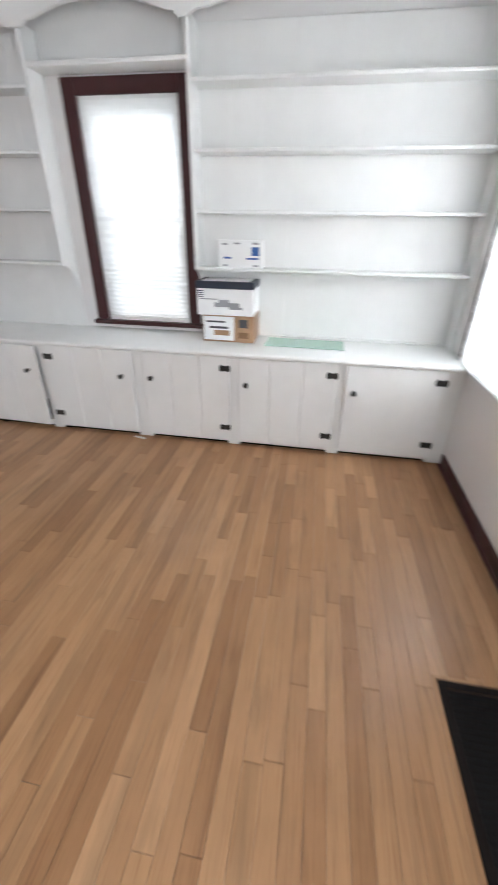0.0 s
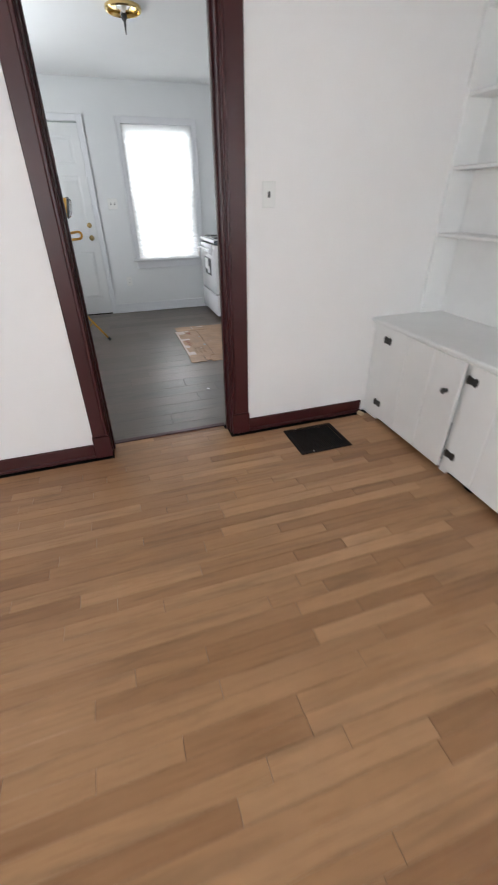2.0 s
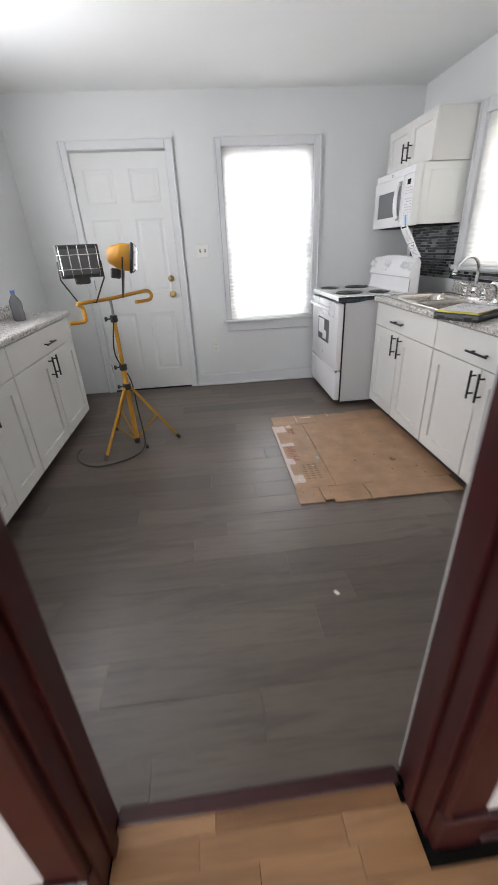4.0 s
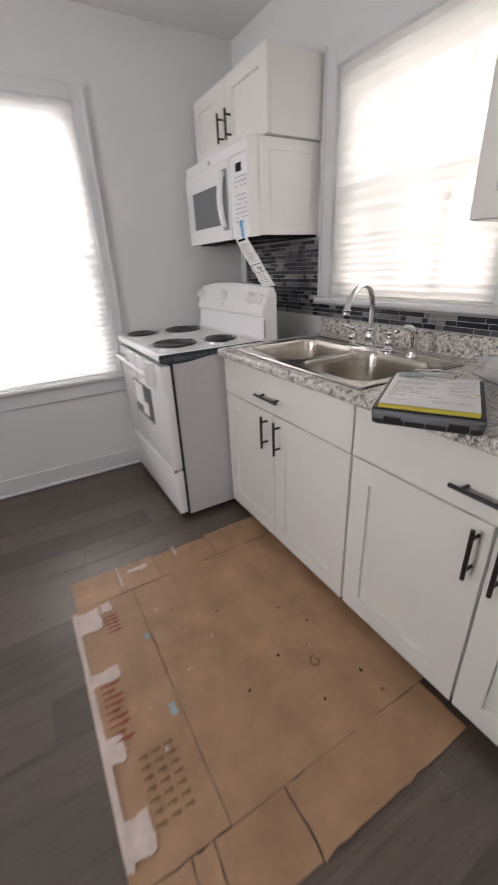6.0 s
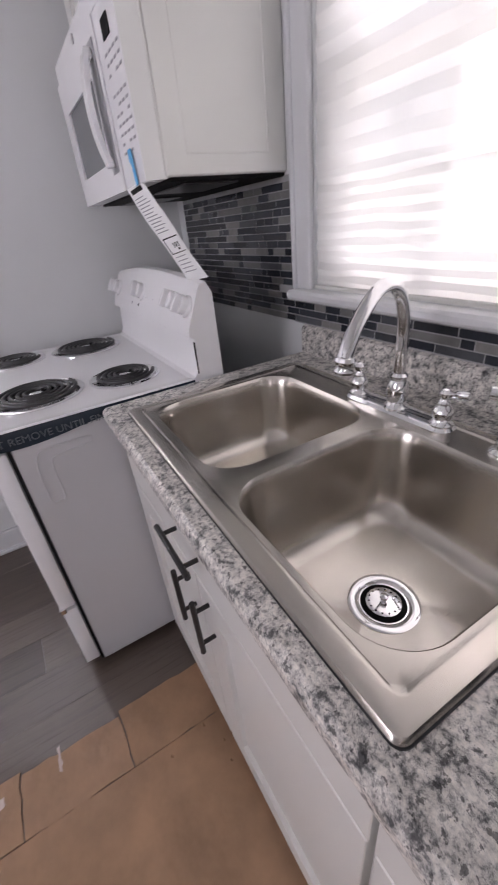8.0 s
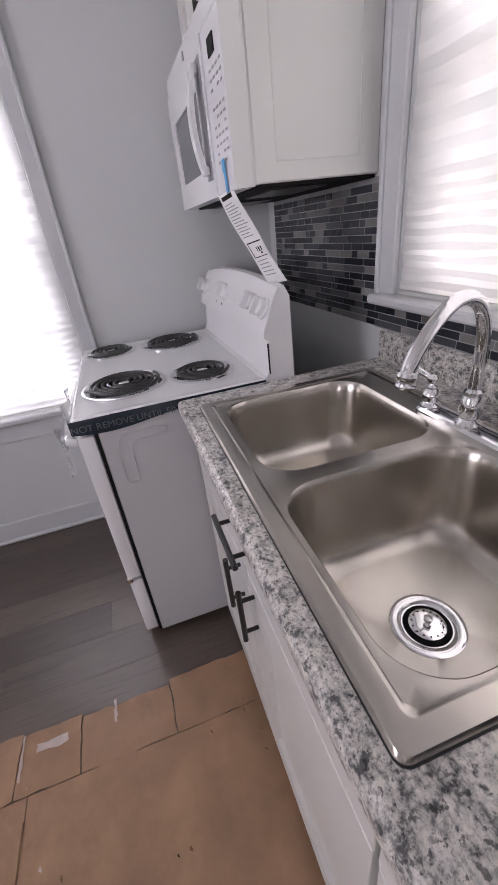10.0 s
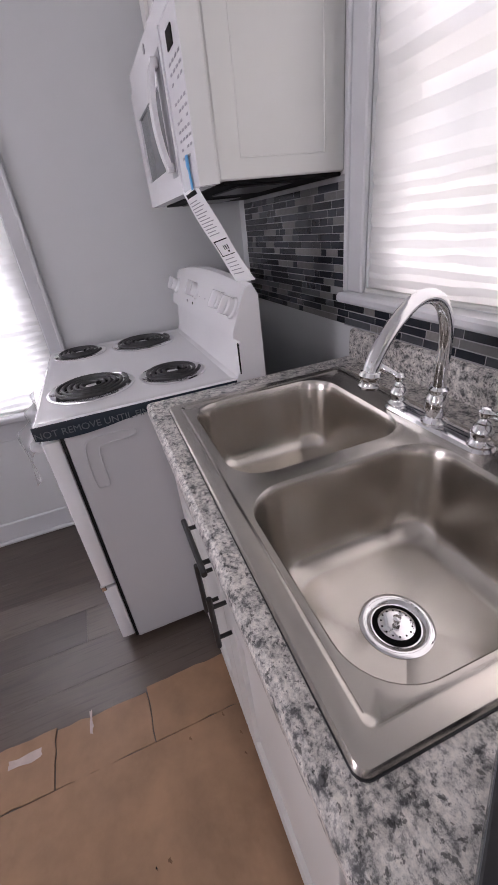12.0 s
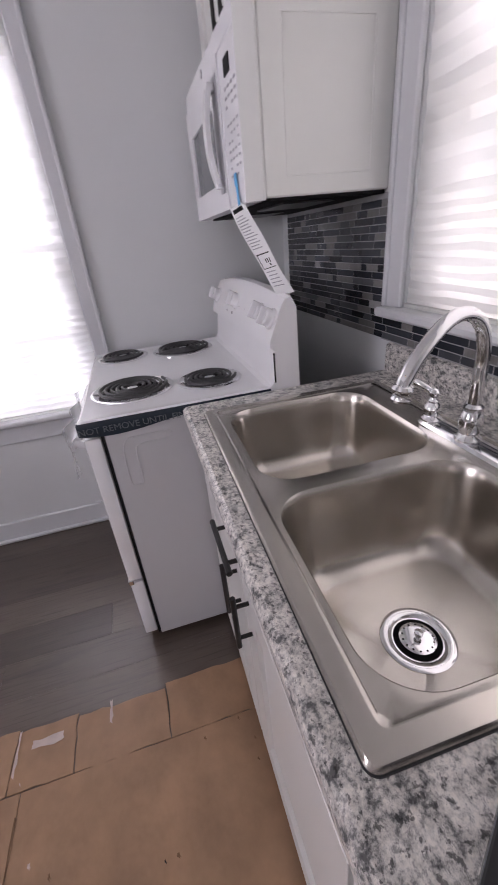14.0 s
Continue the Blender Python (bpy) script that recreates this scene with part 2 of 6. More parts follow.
M_STEEL = steel()
M_STEELSTAIN = material("water_stain", (0.26, 0.245, 0.22), 0.5, 0.6)
M_KTRIM = mottled("grey_trim_paint", (0.66, 0.67, 0.69), 0.02, 0.35, 5, 120, 0.08)
M_KDOOR = mottled("door_paint", (0.68, 0.69, 0.69), 0.02, 0.4, 3, 120, 0.08)
M_PLATE = material("white_plastic", (0.75, 0.75, 0.73), 0.3)
M_REGISTER = mottled("worn_brown_iron", (0.010, 0.007, 0.006), 0.4, 0.6, 30, 200, 0.3)
M_REGISTER.node_tree.nodes["Principled BSDF"].inputs["Specular IOR Level"].default_value = 0.15
M_PAPER = mottled("white_paper", (0.83, 0.83, 0.83), 0.03, 0.7, 8, 80, 0.1)
M_PRINT = material("dark_print", (0.07, 0.07, 0.075), 0.7)
M_GREYPRINT = material("grey_print", (0.32, 0.32, 0.34), 0.7)
M_NAVY = material("navy_print", (0.018, 0.028, 0.05), 0.5)
M_BLUE = material("blue_print", (0.04, 0.12, 0.38), 0.5)
M_BLUEGREY = material("blue_grey_print", (0.30, 0.38, 0.42), 0.5)
M_CARDDARK = mottled("stained_cardboard", (0.20, 0.115, 0.06), 0.2, 0.85, 12, 100, 0.2)
M_REDPRINT = material("faded_red_print", (0.26, 0.06, 0.04), 0.8)
M_TAPEPALE = mottled("torn_pink_white_tape", (0.60, 0.50, 0.46), 0.12, 0.5, 30, 100, 0.2)
M_PINE = mottled("pine", (0.55, 0.42, 0.26), 0.1, 0.6, 20, 100, 0.2)
M_GREENGLASS = material("green_glass_sheet", (0.42, 0.60, 0.50), 0.12)
M_GRASS = mottled("grass", (0.06, 0.10, 0.03), 0.4, 0.9, 2, 40, 0.5)
M_TOE = mottled("toe_kick_brown", (0.09, 0.07, 0.06), 0.2, 0.6, 5, 80, 0.1)
M_MWSIDE = mottled("glossy_white_metal", (0.78, 0.79, 0.76), 0.01, 0.10, 3, 40, 0.03)
# White enamel of the range sides, greyed to carry their shade.
M_RANGESIDE_SHADED = mottled("shaded_white_enamel", (0.52, 0.52, 0.535), 0.004, 0.33, 1, 160, 0.03)
M_ENAMEL = mottled("white_enamel", (0.80, 0.80, 0.815), 0.01, 0.14, 3, 50, 0.03)
M_MWGLASS = material("screened_glass", (0.16, 0.17, 0.18), 0.15)
M_OVENGLASS = material("dark_glass", (0.05, 0.05, 0.06), 0.06)
M_GREYPLASTIC = material("grey_plastic", (0.28, 0.28, 0.30), 0.35)
M_BLACKMETAL = material("matt_black_metal", (0.018, 0.017, 0.017), 0.32)
M_BLACKPLASTIC = mottled("black_plastic", (0.018, 0.018, 0.02), 0.2, 0.4, 20, 150, 0.1)
M_COIL = mottled("coil_black", (0.03, 0.03, 0.032), 0.3, 0.35, 40, 200, 0.2)
M_BLUETAPE = material("blue_tape", (0.06, 0.36, 0.68), 0.5)
M_TAPEDARK = material("dark_film_tape", (0.022, 0.032, 0.045), 0.22)
M_TAPEPRINT = material("pale_lettering", (0.10, 0.12, 0.135), 0.4)
M_YELLOWPAPER = material("yellow_paper", (0.60, 0.50, 0.07), 0.6)
M_BRASS = mottled("old_brass", (0.42, 0.31, 0.15), 0.2, 0.34, 30, 100, 0.05, 1.0)
M_BRASSBRIGHT = material("bright_brass", (0.80, 0.60, 0.26), 0.14, 1.0)
M_LENS = material("lamp_glass", (0.10, 0.11, 0.11), 0.1)
M_CLEARGREY = material("clear_grey_plastic", (0.30, 0.32, 0.34), 0.2, **{"Transmission Weight": 0.45, "IOR": 1.3})
M_GLASS = material("window_glass", (1, 1, 1), 0.0, **{"Transmission Weight": 1.0, "IOR": 1.45})


def film_material():
    m = bpy.data.materials.new("clear_film")
    m.use_nodes = True
    nt = m.node_tree
    nt.nodes.clear()
    out, tr, gl, mix = (nt.nodes.new(k) for k in ("ShaderNodeOutputMaterial", "ShaderNodeBsdfTransparent", "ShaderNodeBsdfPrincipled", "ShaderNodeMixShader"))
    gl.inputs["Base Color"].default_value, gl.inputs["Roughness"].default_value = (0.75, 0.75, 0.77, 1), 0.12
    mix.inputs[0].default_value = 0.42
    nt.links.new(tr.outputs[0], mix.inputs[1]), nt.links.new(gl.outputs[0], mix.inputs[2]), nt.links.new(mix.outputs[0], out.inputs[0])
    return m


M_FILM = film_material()


# ---- builders ----
def box(bm, x0, x1, y0, y1, z0, z1, bevel=0.0, seg=1):
    """A box between two corners, its edges rounded by bevel."""
    m = Matrix.Translation(((x0 + x1) / 2, (y0 + y1) / 2, (z0 + z1) / 2)) @ Matrix.Diagonal((abs(x1 - x0), abs(y1 - y0), abs(z1 - z0), 1))
    vs = bmesh.ops.create_cube(bm, size=1, matrix=m)["verts"]
    if bevel:
        es = list({e for v in vs for e in v.link_edges})
        bmesh.ops.bevel(bm, geom=es, offset=bevel, segments=seg, affect="EDGES", profile=0.5)
    return bm


def cyl(bm, p, q, r, r2=None, seg=20, caps=True):
    """A round bar or cone from p to q."""
    p, q = Vector(p), Vector(q)
    d = q - p
    m = Matrix.Translation((p + q) / 2) @ d.to_track_quat("Z", "Y").to_matrix().to_4x4()
    bmesh.ops.create_cone(bm, cap_ends=caps, segments=seg, radius1=r, radius2=r if r2 is None else r2, depth=d.length, matrix=m)
    return bm


def lathe(bm, profile, m=Matrix(), seg=28):
    """A turned body from (radius, height) pairs about the z axis of m."""
    rings = []
    for r, z in profile:
        rings.append([bm.verts.new(m @ Vector((r * math.cos(2 * math.pi * i / seg), r * math.sin(2 * math.pi * i / seg), z))) for i in range(seg)])
    for a, b in zip(rings, rings[1:]):
        for i in range(seg):
            bm.faces.new((a[i], a[(i + 1) % seg], b[(i + 1) % seg], b[i]))
    if profile[0][0] > 0:
        bm.faces.new(rings[0][::-1])
    if profile[-1][0] > 0:
        bm.faces.new(rings[-1])
    return bm


def tube(bm, pts, r, seg=12, closed=False):
    """A round tube along points; r a number or a list."""
    pts = [Vector(p) for p in pts]
    n = len(pts)
    rs = r if isinstance(r, (list, tuple)) else [r] * n
    rings, up = [], None
    for i, p in enumerate(pts):
        d = (pts[(i + 1) % n if closed else min(i + 1, n - 1)] - pts[i - 1 if closed else max(i - 1, 0)]).normalized()
        if up is None:
            up = Vector((0, 0, 1)) if abs(d.z) < 0.9 else Vector((1, 0, 0))
        side = d.cross(up).normalized()
        up = side.cross(d).normalized()
        rings.append([bm.verts.new(p + (side * math.cos(2 * math.pi * k / seg) + up * math.sin(2 * math.pi * k / seg)) * rs[i]) for k in range(seg)])
    pairs = list(zip(rings, rings[1:])) + ([(rings[-1], rings[0])] if closed else [])
    for a, b in pairs:
        for k in range(seg):
            bm.faces.new((a[k], a[(k + 1) % seg], b[(k + 1) % seg], b[k]))
    if not closed:
        bm.faces.new(rings[0][::-1]), bm.faces.new(rings[-1])
    return bm


def smooth_path(pts, n=8, closed=False):
    """A rounded line through points."""
    pts = [Vector(p) for p in pts]
    out, k = [], len(pts)
    for i in range(k if closed else k - 1):
        a, b = pts[i], pts[(i + 1) % k]
        z = pts[i - 1] if (i or closed) else a * 2 - b
        c = pts[(i + 2) % k] if (closed or i + 2 < k) else b * 2 - a
        for j in range(n):
            t = j / n
            out.append(0.5 * ((2 * a) + (b - z) * t + (2 * z - 5 * a + 4 * b - c) * t * t + (3 * a - z - 3 * b + c) * t ** 3))
    if not closed:
        out.append(pts[-1])
    return out


def prism(bm, outline, axis, a, b):
    """A flat outline of (u, v) pairs drawn out along an axis from a to b."""
    def at(u, v, w):
        return {"x": (w, u, v), "y": (u, w, v), "z": (u, v, w)}[axis]
    lo = [bm.verts.new(at(u, v, a)) for u, v in outline]
    hi = [bm.verts.new(at(u, v, b)) for u, v in outline]
    n = len(outline)
    bm.faces.new(lo[::-1]), bm.faces.new(hi)
    for i in range(n):
        bm.faces.new((lo[i], lo[(i + 1) % n], hi[(i + 1) % n], hi[i]))
    bmesh.ops.recalc_face_normals(bm, faces=bm.faces)
    return bm


def mesh_object(name, bm, mat, smooth=False):
    me = bpy.data.meshes.new(name)
    bm.normal_update()
    bm.to_mesh(me)
    bm.free()
    if mat:
        me.materials.append(mat)
    if smooth:
        for p in me.polygons:
            p.use_smooth = True
        me.set_sharp_from_angle(angle=radians(35))
    return new(name, me)


def part(name, bm, mat, parent, label="", smooth=False, kind=""):
    ob = mesh_object(name, bm, mat, smooth)
    ob.parent = parent
    return tagged(ob, label, kind=kind)


def thing(name, label, category, at=(0, 0, 0), turn=0.0, group=""):
    ob = new(name)
    ob.empty_display_size = 0.1
    ob.matrix_world = pose(*at, 0, 0, turn)
    return tagged(ob, label, category, group)


def setting(name, bm, mat, label="", smooth=False):
    return tagged(mesh_object(name, bm, mat, smooth), label, name.split("_")[0], kind="structure")


def new_box(*a, **k):
    return box(bmesh.new(), *a, **k)


def wall_x(name, x0, x1, y0, y1, h, holes, mat, label):
    """A wall between x0 and x1 that runs along y, with holes (y0, y1, z0, z1)."""
    bm, y = bmesh.new(), y0
    for a, b, lo, hi in sorted(holes):
        box(bm, x0, x1, y, a, 0, h)
        if lo > 0:
            box(bm, x0, x1, a, b, 0, lo)
        box(bm, x0, x1, a, b, hi, h)
        y = b
    box(bm, x0, x1, y, y1, 0, h)
    return setting(name, bm, mat, label)


def wall_y(name, y0, y1, x0, x1, h, holes, mat, label):
    bm, x = bmesh.new(), x0
    for a, b, lo, hi in sorted(holes):
        box(bm, x, a, y0, y1, 0, h)
        if lo > 0:
            box(bm, a, b, y0, y1, 0, lo)
        box(bm, a, b, y0, y1, hi, h)
        x = b
    box(bm, x, x1, y0, y1, 0, h)
    return setting(name, bm, mat, label)


# ---- the two rooms ----
H1, H2 = 2.52, 2.46
DW, KX, KY, LW = -3.30, -6.99, 3.58, 0.08
CT = 0.915                            # kitchen counter height
BT = 0.675                            # low bookcase counter height


setting("subfloor", new_box(-7.4, 1.3, -1.7, 3.9, -0.14, -0.014), M_DARK, "dark wooden subfloor under both floors")
setting("ceiling_room", new_box(-3.3, 0.97, -1.4, 3.5, H1, H1 + 0.1), M_CEIL, "flat white painted plaster ceiling")
setting("ceiling_kitchen", new_box(-7.1, -3.43, LW, KY, H2, H2 + 0.1), M_CEIL, "flat white painted kitchen ceiling")
wall_x("wall_door", -3.43, DW, -1.55, 3.65, 2.65, [(1.226, 2.036, 0, 2.092)], M_WALL, "white plaster wall with a cased doorway to the kitchen")
wall_y("wall_window", 3.5, 3.65, DW, 0.97, 2.65, [(-1.54, -0.88, 0.76, 2.07)], M_WALL, "white wall behind the built-in shelves")
# The hole from y -1.1 to 0.5 is added, for the fill lamp.
wall_x("wall_side", 0.97, 1.12, -1.55, 3.65, 2.65, [(-1.1, 0.5, 0.9, 2.1), (2.15, 3.09, 0.70, 2.1)], M_WALL, "white plaster wall with a shaded window and an added bare one")
wall_y("wall_rear", -1.55, -1.4, DW, 0.97, 2.65, [], M_WALL, "plain white plaster wall")
wall_x("wall_kitchen_far", -7.25, KX, LW - 0.15, KY + 0.15, 2.65, [(0.548, 1.345, 0, 2.08), (1.815, 2.625, 0.665, 2.078)], M_KWALL, "light grey painted kitchen wall")
wall_y("wall_sink", KY, KY + 0.15, KX, -3.43, 2.65, [(-6.05, -5.18, 1.108, 2.04)], M_KWALL, "light grey painted wall behind the sink")
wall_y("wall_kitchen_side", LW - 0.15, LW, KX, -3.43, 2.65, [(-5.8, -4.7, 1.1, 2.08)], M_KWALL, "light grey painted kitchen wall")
setting("ground", new_box(-60, 60, -60, 60, -0.75, -0.5), M_GRASS, "mown lawn around the house")


# doorway casing and baseboards
for_lean = 0.014                      # the old door frame leans a little towards the shelves
casing = tagged(new("door_casing"), "dark mahogany casing round the kitchen doorway", "door frame", kind="structure")
for nm, y0, y1 in (("casing_board", 1.142, 1.232), ("casing_board", 2.008, 2.114)):
    bm = new_box(DW, DW + 0.018, y0, y1, 0.14, 2.20, bevel=0.004)
    inner = y1 if y0 < 1.5 else y0
    s = -1 if y0 < 1.5 else 1
    box(bm, DW, DW + 0.026, min(inner, inner + s * 0.022), max(inner, inner + s * 0.022), 0.14, 2.09, bevel=0.006)
    box(bm, DW, DW + 0.03, min(y0, y1) - 0.004, max(y0, y1) + 0.004, 0, 0.14, bevel=0.004)
    part(nm, bm, M_TRIM, casing, smooth=True)
bm = new_box(DW, DW + 0.020, 1.138, 2.118, 2.094, 2.205, bevel=0.004)
box(bm, DW, DW + 0.027, 1.226, 2.004, 2.080, 2.104, bevel=0.006)
part("head_board", bm, M_TRIM, casing, smooth=True)
for y0, y1 in ((1.226, 1.240), (1.996, 2.013)):
    part("jamb", new_box(-3.435, DW + 0.001, y0, y1, 0, 2.075, bevel=0.002), M_TRIM, casing)
    s = (y1, y1 + 0.012) if y0 < 1.5 else (y0 - 0.012, y0)
    part("stop", new_box(-3.385, -3.35, *s, 0, 2.063, bevel=0.002), M_TRIM, casing)
part("head_jamb", new_box(-3.435, DW + 0.001, 1.226, 2.004, 2.075, 2.09, bevel=0.002), M_TRIM, casing)
for y0, y1 in ((1.13, 1.228), (2.002, 2.10)):
    part("kitchen_casing_board", new_box(-3.449, -3.431, y0, y1, 0, 2.18, bevel=0.003), M_KTRIM, casing, "white painted casing board")
part("threshold", new_box(-3.445, -3.405, 1.243, 1.987, 0.0, 0.006, bevel=0.003), M_TRIM, casing, "worn dark wooden threshold strip")

for ob in casing.children:
    if ob.name.split(".")[0] != "threshold":
        for v in ob.data.vertices:
            v.co.y += for_lean * v.co.z * min(1.0, max(0.15, (2.05 - v.co.y) / 0.8))


def baseboard(name, axis, a, b, face, out, mat, label, h=0.088, t=0.016):
    f0, f1 = sorted((face, face + out * t))
    bm = box(bmesh.new(), *((a, b, f0, f1) if axis == "x" else (f0, f1, a, b)), 0, h, bevel=0.005)
    q0, q1 = sorted((face, face + out * (t + 0.014)))
    box(bm, *((a, b, q0, q1) if axis == "x" else (q0, q1, a, b)), 0, 0.02, bevel=0.006)
    setting(name, bm, mat, label, smooth=True)


DARKB = "dark mahogany baseboard with shoe moulding"
baseboard("baseboard_door_wall", "y", 2.119, 2.97, DW, 1, M_TRIM, DARKB)
baseboard("baseboard_door_wall", "y", -1.4, 1.137, DW, 1, M_TRIM, DARKB)
baseboard("baseboard_side", "y", -1.4, 2.985, 0.97, -1, M_TRIM, DARKB)
baseboard("baseboard_rear", "x", -3.28, 0.95, -1.4, 1, M_TRIM, DARKB)
WHB = "white painted baseboard"
baseboard("baseboard_kitchen", "y", 1.412, KY, KX, 1, M_KTRIM, WHB, 0.118)
baseboard("baseboard_kitchen", "x", KX + 0.03, -6.37, LW, 1, M_KTRIM, WHB, 0.1)


# ---- windows with pleated shades ----
def pleated(bm, width, height, pitch, deep):
    """A folded sheet in x and z, hanging down from z = 0."""
    drops, z = [0.0], 0.0
    while z < height - 0.002:
        z = min(height, z + (0.5 * pitch if z < 0.70 * height else 0.29 * pitch))
        drops.append(z)
    rows = []
    for i, z in enumerate(drops):
        y = deep * (0.5 if i % 2 else -0.5)
        row = []
        for k in range(13):
            wob = 0.0045 * noise.noise(Vector((k * 0.6, i * 0.35, width * 7)))
            row.append(bm.verts.new((width * (k / 12 - 0.5), y + wob, -z + 1.6 * wob)))
        rows.append(row)
    for a, b in zip(rows, rows[1:]):
        for k in range(12):
            bm.faces.new((a[k], a[k + 1], b[k + 1], b[k]))
    return bm


def window(name, label, at, turn, w, z0, z1, deep, panes=3, shade_out=0.0, shade_w=None, shade_top=None, shade_bot=None, mat=None):
    """A double-hung window in an opening w wide; local y points outdoors, z from the floor, y = 0 at the inner wall face."""
    win = tagged(new(name), label, "window", kind="structure")
    win.matrix_world = pose(*at, 0, 0, turn)
    h, zm = z1 - z0, (z0 + z1) / 2
    fr = bmesh.new()
    for a, b in ((-w / 2, -w / 2 + 0.03), (w / 2 - 0.03, w / 2)):
        box(fr, a, b, 0.03, deep, z0, z1)
    box(fr, -w / 2 + 0.03, w / 2 - 0.03, 0.03, deep, z0, z0 + 0.03)
    box(fr, -w / 2 + 0.03, w / 2 - 0.03, 0.03, deep, z1 - 0.03, z1)
    part("window_frame", fr, M_KTRIM, win, "white painted window frame")
    for s0, s1, y in ((z0 + 0.03, zm + 0.02, 0.07), (zm - 0.02, z1 - 0.03, 0.105)):
        sash = part("sash", new_box(-w / 2 + 0.031, -w / 2 + 0.075, y, y + 0.03, s0, s1, bevel=0.003), M_KTRIM, win, "white painted sash")
        bm = new_box(w / 2 - 0.075, w / 2 - 0.031, y, y + 0.03, s0, s1, bevel=0.003)
        box(bm, -w / 2 + 0.075, w / 2 - 0.075, y, y + 0.03, s0, s0 + 0.045)
        box(bm, -w / 2 + 0.075, w / 2 - 0.075, y, y + 0.03, s1 - 0.045, s1)
        part("sash_rail", bm, M_KTRIM, sash)
        gw = (w - 0.15) / panes
        for i in range(1, panes):
            part("muntin", new_box(-w / 2 + 0.075 + gw * i - 0.009, -w / 2 + 0.075 + gw * i + 0.009, y + 0.004, y + 0.026, s0 + 0.045, s1 - 0.045), M_KTRIM, sash)
        part("muntin", new_box(-w / 2 + 0.075, w / 2 - 0.075, y + 0.006, y + 0.024, (s0 + s1) / 2 - 0.009, (s0 + s1) / 2 + 0.009), M_KTRIM, sash)
        for i in range(panes):
            g = part("pane", new_box(-w / 2 + 0.075 + gw * i, -w / 2 + 0.075 + gw * (i + 1), y + 0.013, y + 0.016, s0 + 0.045, s1 - 0.045), M_GLASS, sash)
            g.visible_shadow = False
    if shade_out is None:
        return win
    sw, st, sb = shade_w or w - 0.01, shade_top or z1 - 0.004, shade_bot or z0 + 0.006
    ob = part("pleated_shade", pleated(bmesh.new(), sw, st - sb, 0.052, 0.004), M_SHADE, win, "white pleated paper shade")
    ob.location = (0, shade_out, st)
    part("shade_rail", new_box(-sw / 2, sw / 2, shade_out - 0.012, shade_out + 0.012, sb - 0.006, sb + 0.004, bevel=0.002), M_SHADE, win)
    return win


window("window_1", "double-hung window behind a white pleated shade, dark casing", (-1.21, 3.5, 0), 0, 0.66, 0.76, 2.07, 0.15, 3, -0.005, 0.645, 2.075)
window("window_2", "double-hung side window behind a white pleated shade", (0.97, 2.62, 0), -90, 0.94, 0.70, 2.10, 0.15, 3, -0.022, 1.0, 2.12, 0.675)
# Out of view: this window is made up to carry the fill lamp.
window("added_window_3", "unseen wide bare window added to hold a fill lamp", (0.97, -0.3, 0), -90, 1.6, 0.9, 2.1, 0.15, 5, None)
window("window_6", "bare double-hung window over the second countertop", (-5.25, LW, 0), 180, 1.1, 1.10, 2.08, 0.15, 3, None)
window("window_4", "tall double-hung kitchen window behind a white pleated shade", (KX, 2.22, 0), 90, 0.81, 0.665, 2.078, 0.15, 3, 0.010)
window("window_5", "kitchen sink window behind a white pleated shade", (-5.615, KY, 0), 0, 0.87, 1.108, 2.04, 0.15, 3, 0.006)

win1 = bpy.data.objects["window_1"]
bm = new_box(-1.627, -1.54, 3.478, 3.5, 0.735, 2.156, bevel=0.004)
part("window_casing", bm, M_TRIM, tagged(new("casing_window_1"), "dark mahogany casing of the shelf window", "window frame", kind="structure"), smooth=True)
cw = bpy.data.objects["casing_window_1"]
part("window_casing", new_box(-0.88, -0.80, 3.478, 3.5, 0.735, 2.156, bevel=0.004), M_TRIM, cw, smooth=True)
part("window_head", new_box(-1.54, -0.88, 3.476, 3.5, 2.07, 2.156, bevel=0.004), M_TRIM, cw, smooth=True)
part("window_stool", new_box(-1.65, -0.78, 3.455, 3.51, 0.705, 0.735, bevel=0.006), M_TRIM, cw, smooth=True)
for a, b in ((-1.54, -1.53), (-0.89, -0.88)):
    part("jamb", new_box(a, b, 3.5, 3.56, 0.735, 2.07), M_TRIM, cw)
cw = tagged(new("casing_window_2"), "dark mahogany casing of the side window", "window frame", kind="structure")
for y0, y1 in ((2.06, 2.15), (3.09, 3.165)):
    part("window_casing", new_box(0.952, 0.97, y0, y1, 0.69, 2.19, bevel=0.004), M_TRIM, cw, smooth=True)
part("window_head", new_box(0.952, 0.97, 2.15, 3.09, 2.10, 2.19, bevel=0.004), M_TRIM, cw, smooth=True)
part("window_stool", new_box(0.94, 0.97, 2.06, 3.165, 0.655, 0.68, bevel=0.006), M_KTRIM, cw, smooth=True)
cw = tagged(new("casing_window_4"), "pale grey painted casing of the tall kitchen window", "window frame", kind="structure")
for y0, y1 in ((1.755, 1.815), (2.625, 2.69)):
    bm = new_box(KX, KX + 0.018, y0, y1, 0.667, 2.143, bevel=0.004)
    o = y0 if y0 < 2 else y1 - 0.016
    box(bm, KX, KX + 0.026, o, o + 0.016, 0.667, 2.143, bevel=0.004)
    part("window_casing", bm, M_KTRIM, cw, smooth=True)
part("window_head", new_box(KX, KX + 0.02, 1.815, 2.625, 2.078, 2.145, bevel=0.004), M_KTRIM, cw, smooth=True)
part("window_stool", new_box(KX - 0.03, KX + 0.05, 1.725, 2.73, 0.64, 0.667, bevel=0.007), M_KTRIM, cw, smooth=True)
part("window_apron", new_box(KX, KX + 0.018, 1.77, 2.69, 0.55, 0.64, bevel=0.004), M_KTRIM, cw, smooth=True)
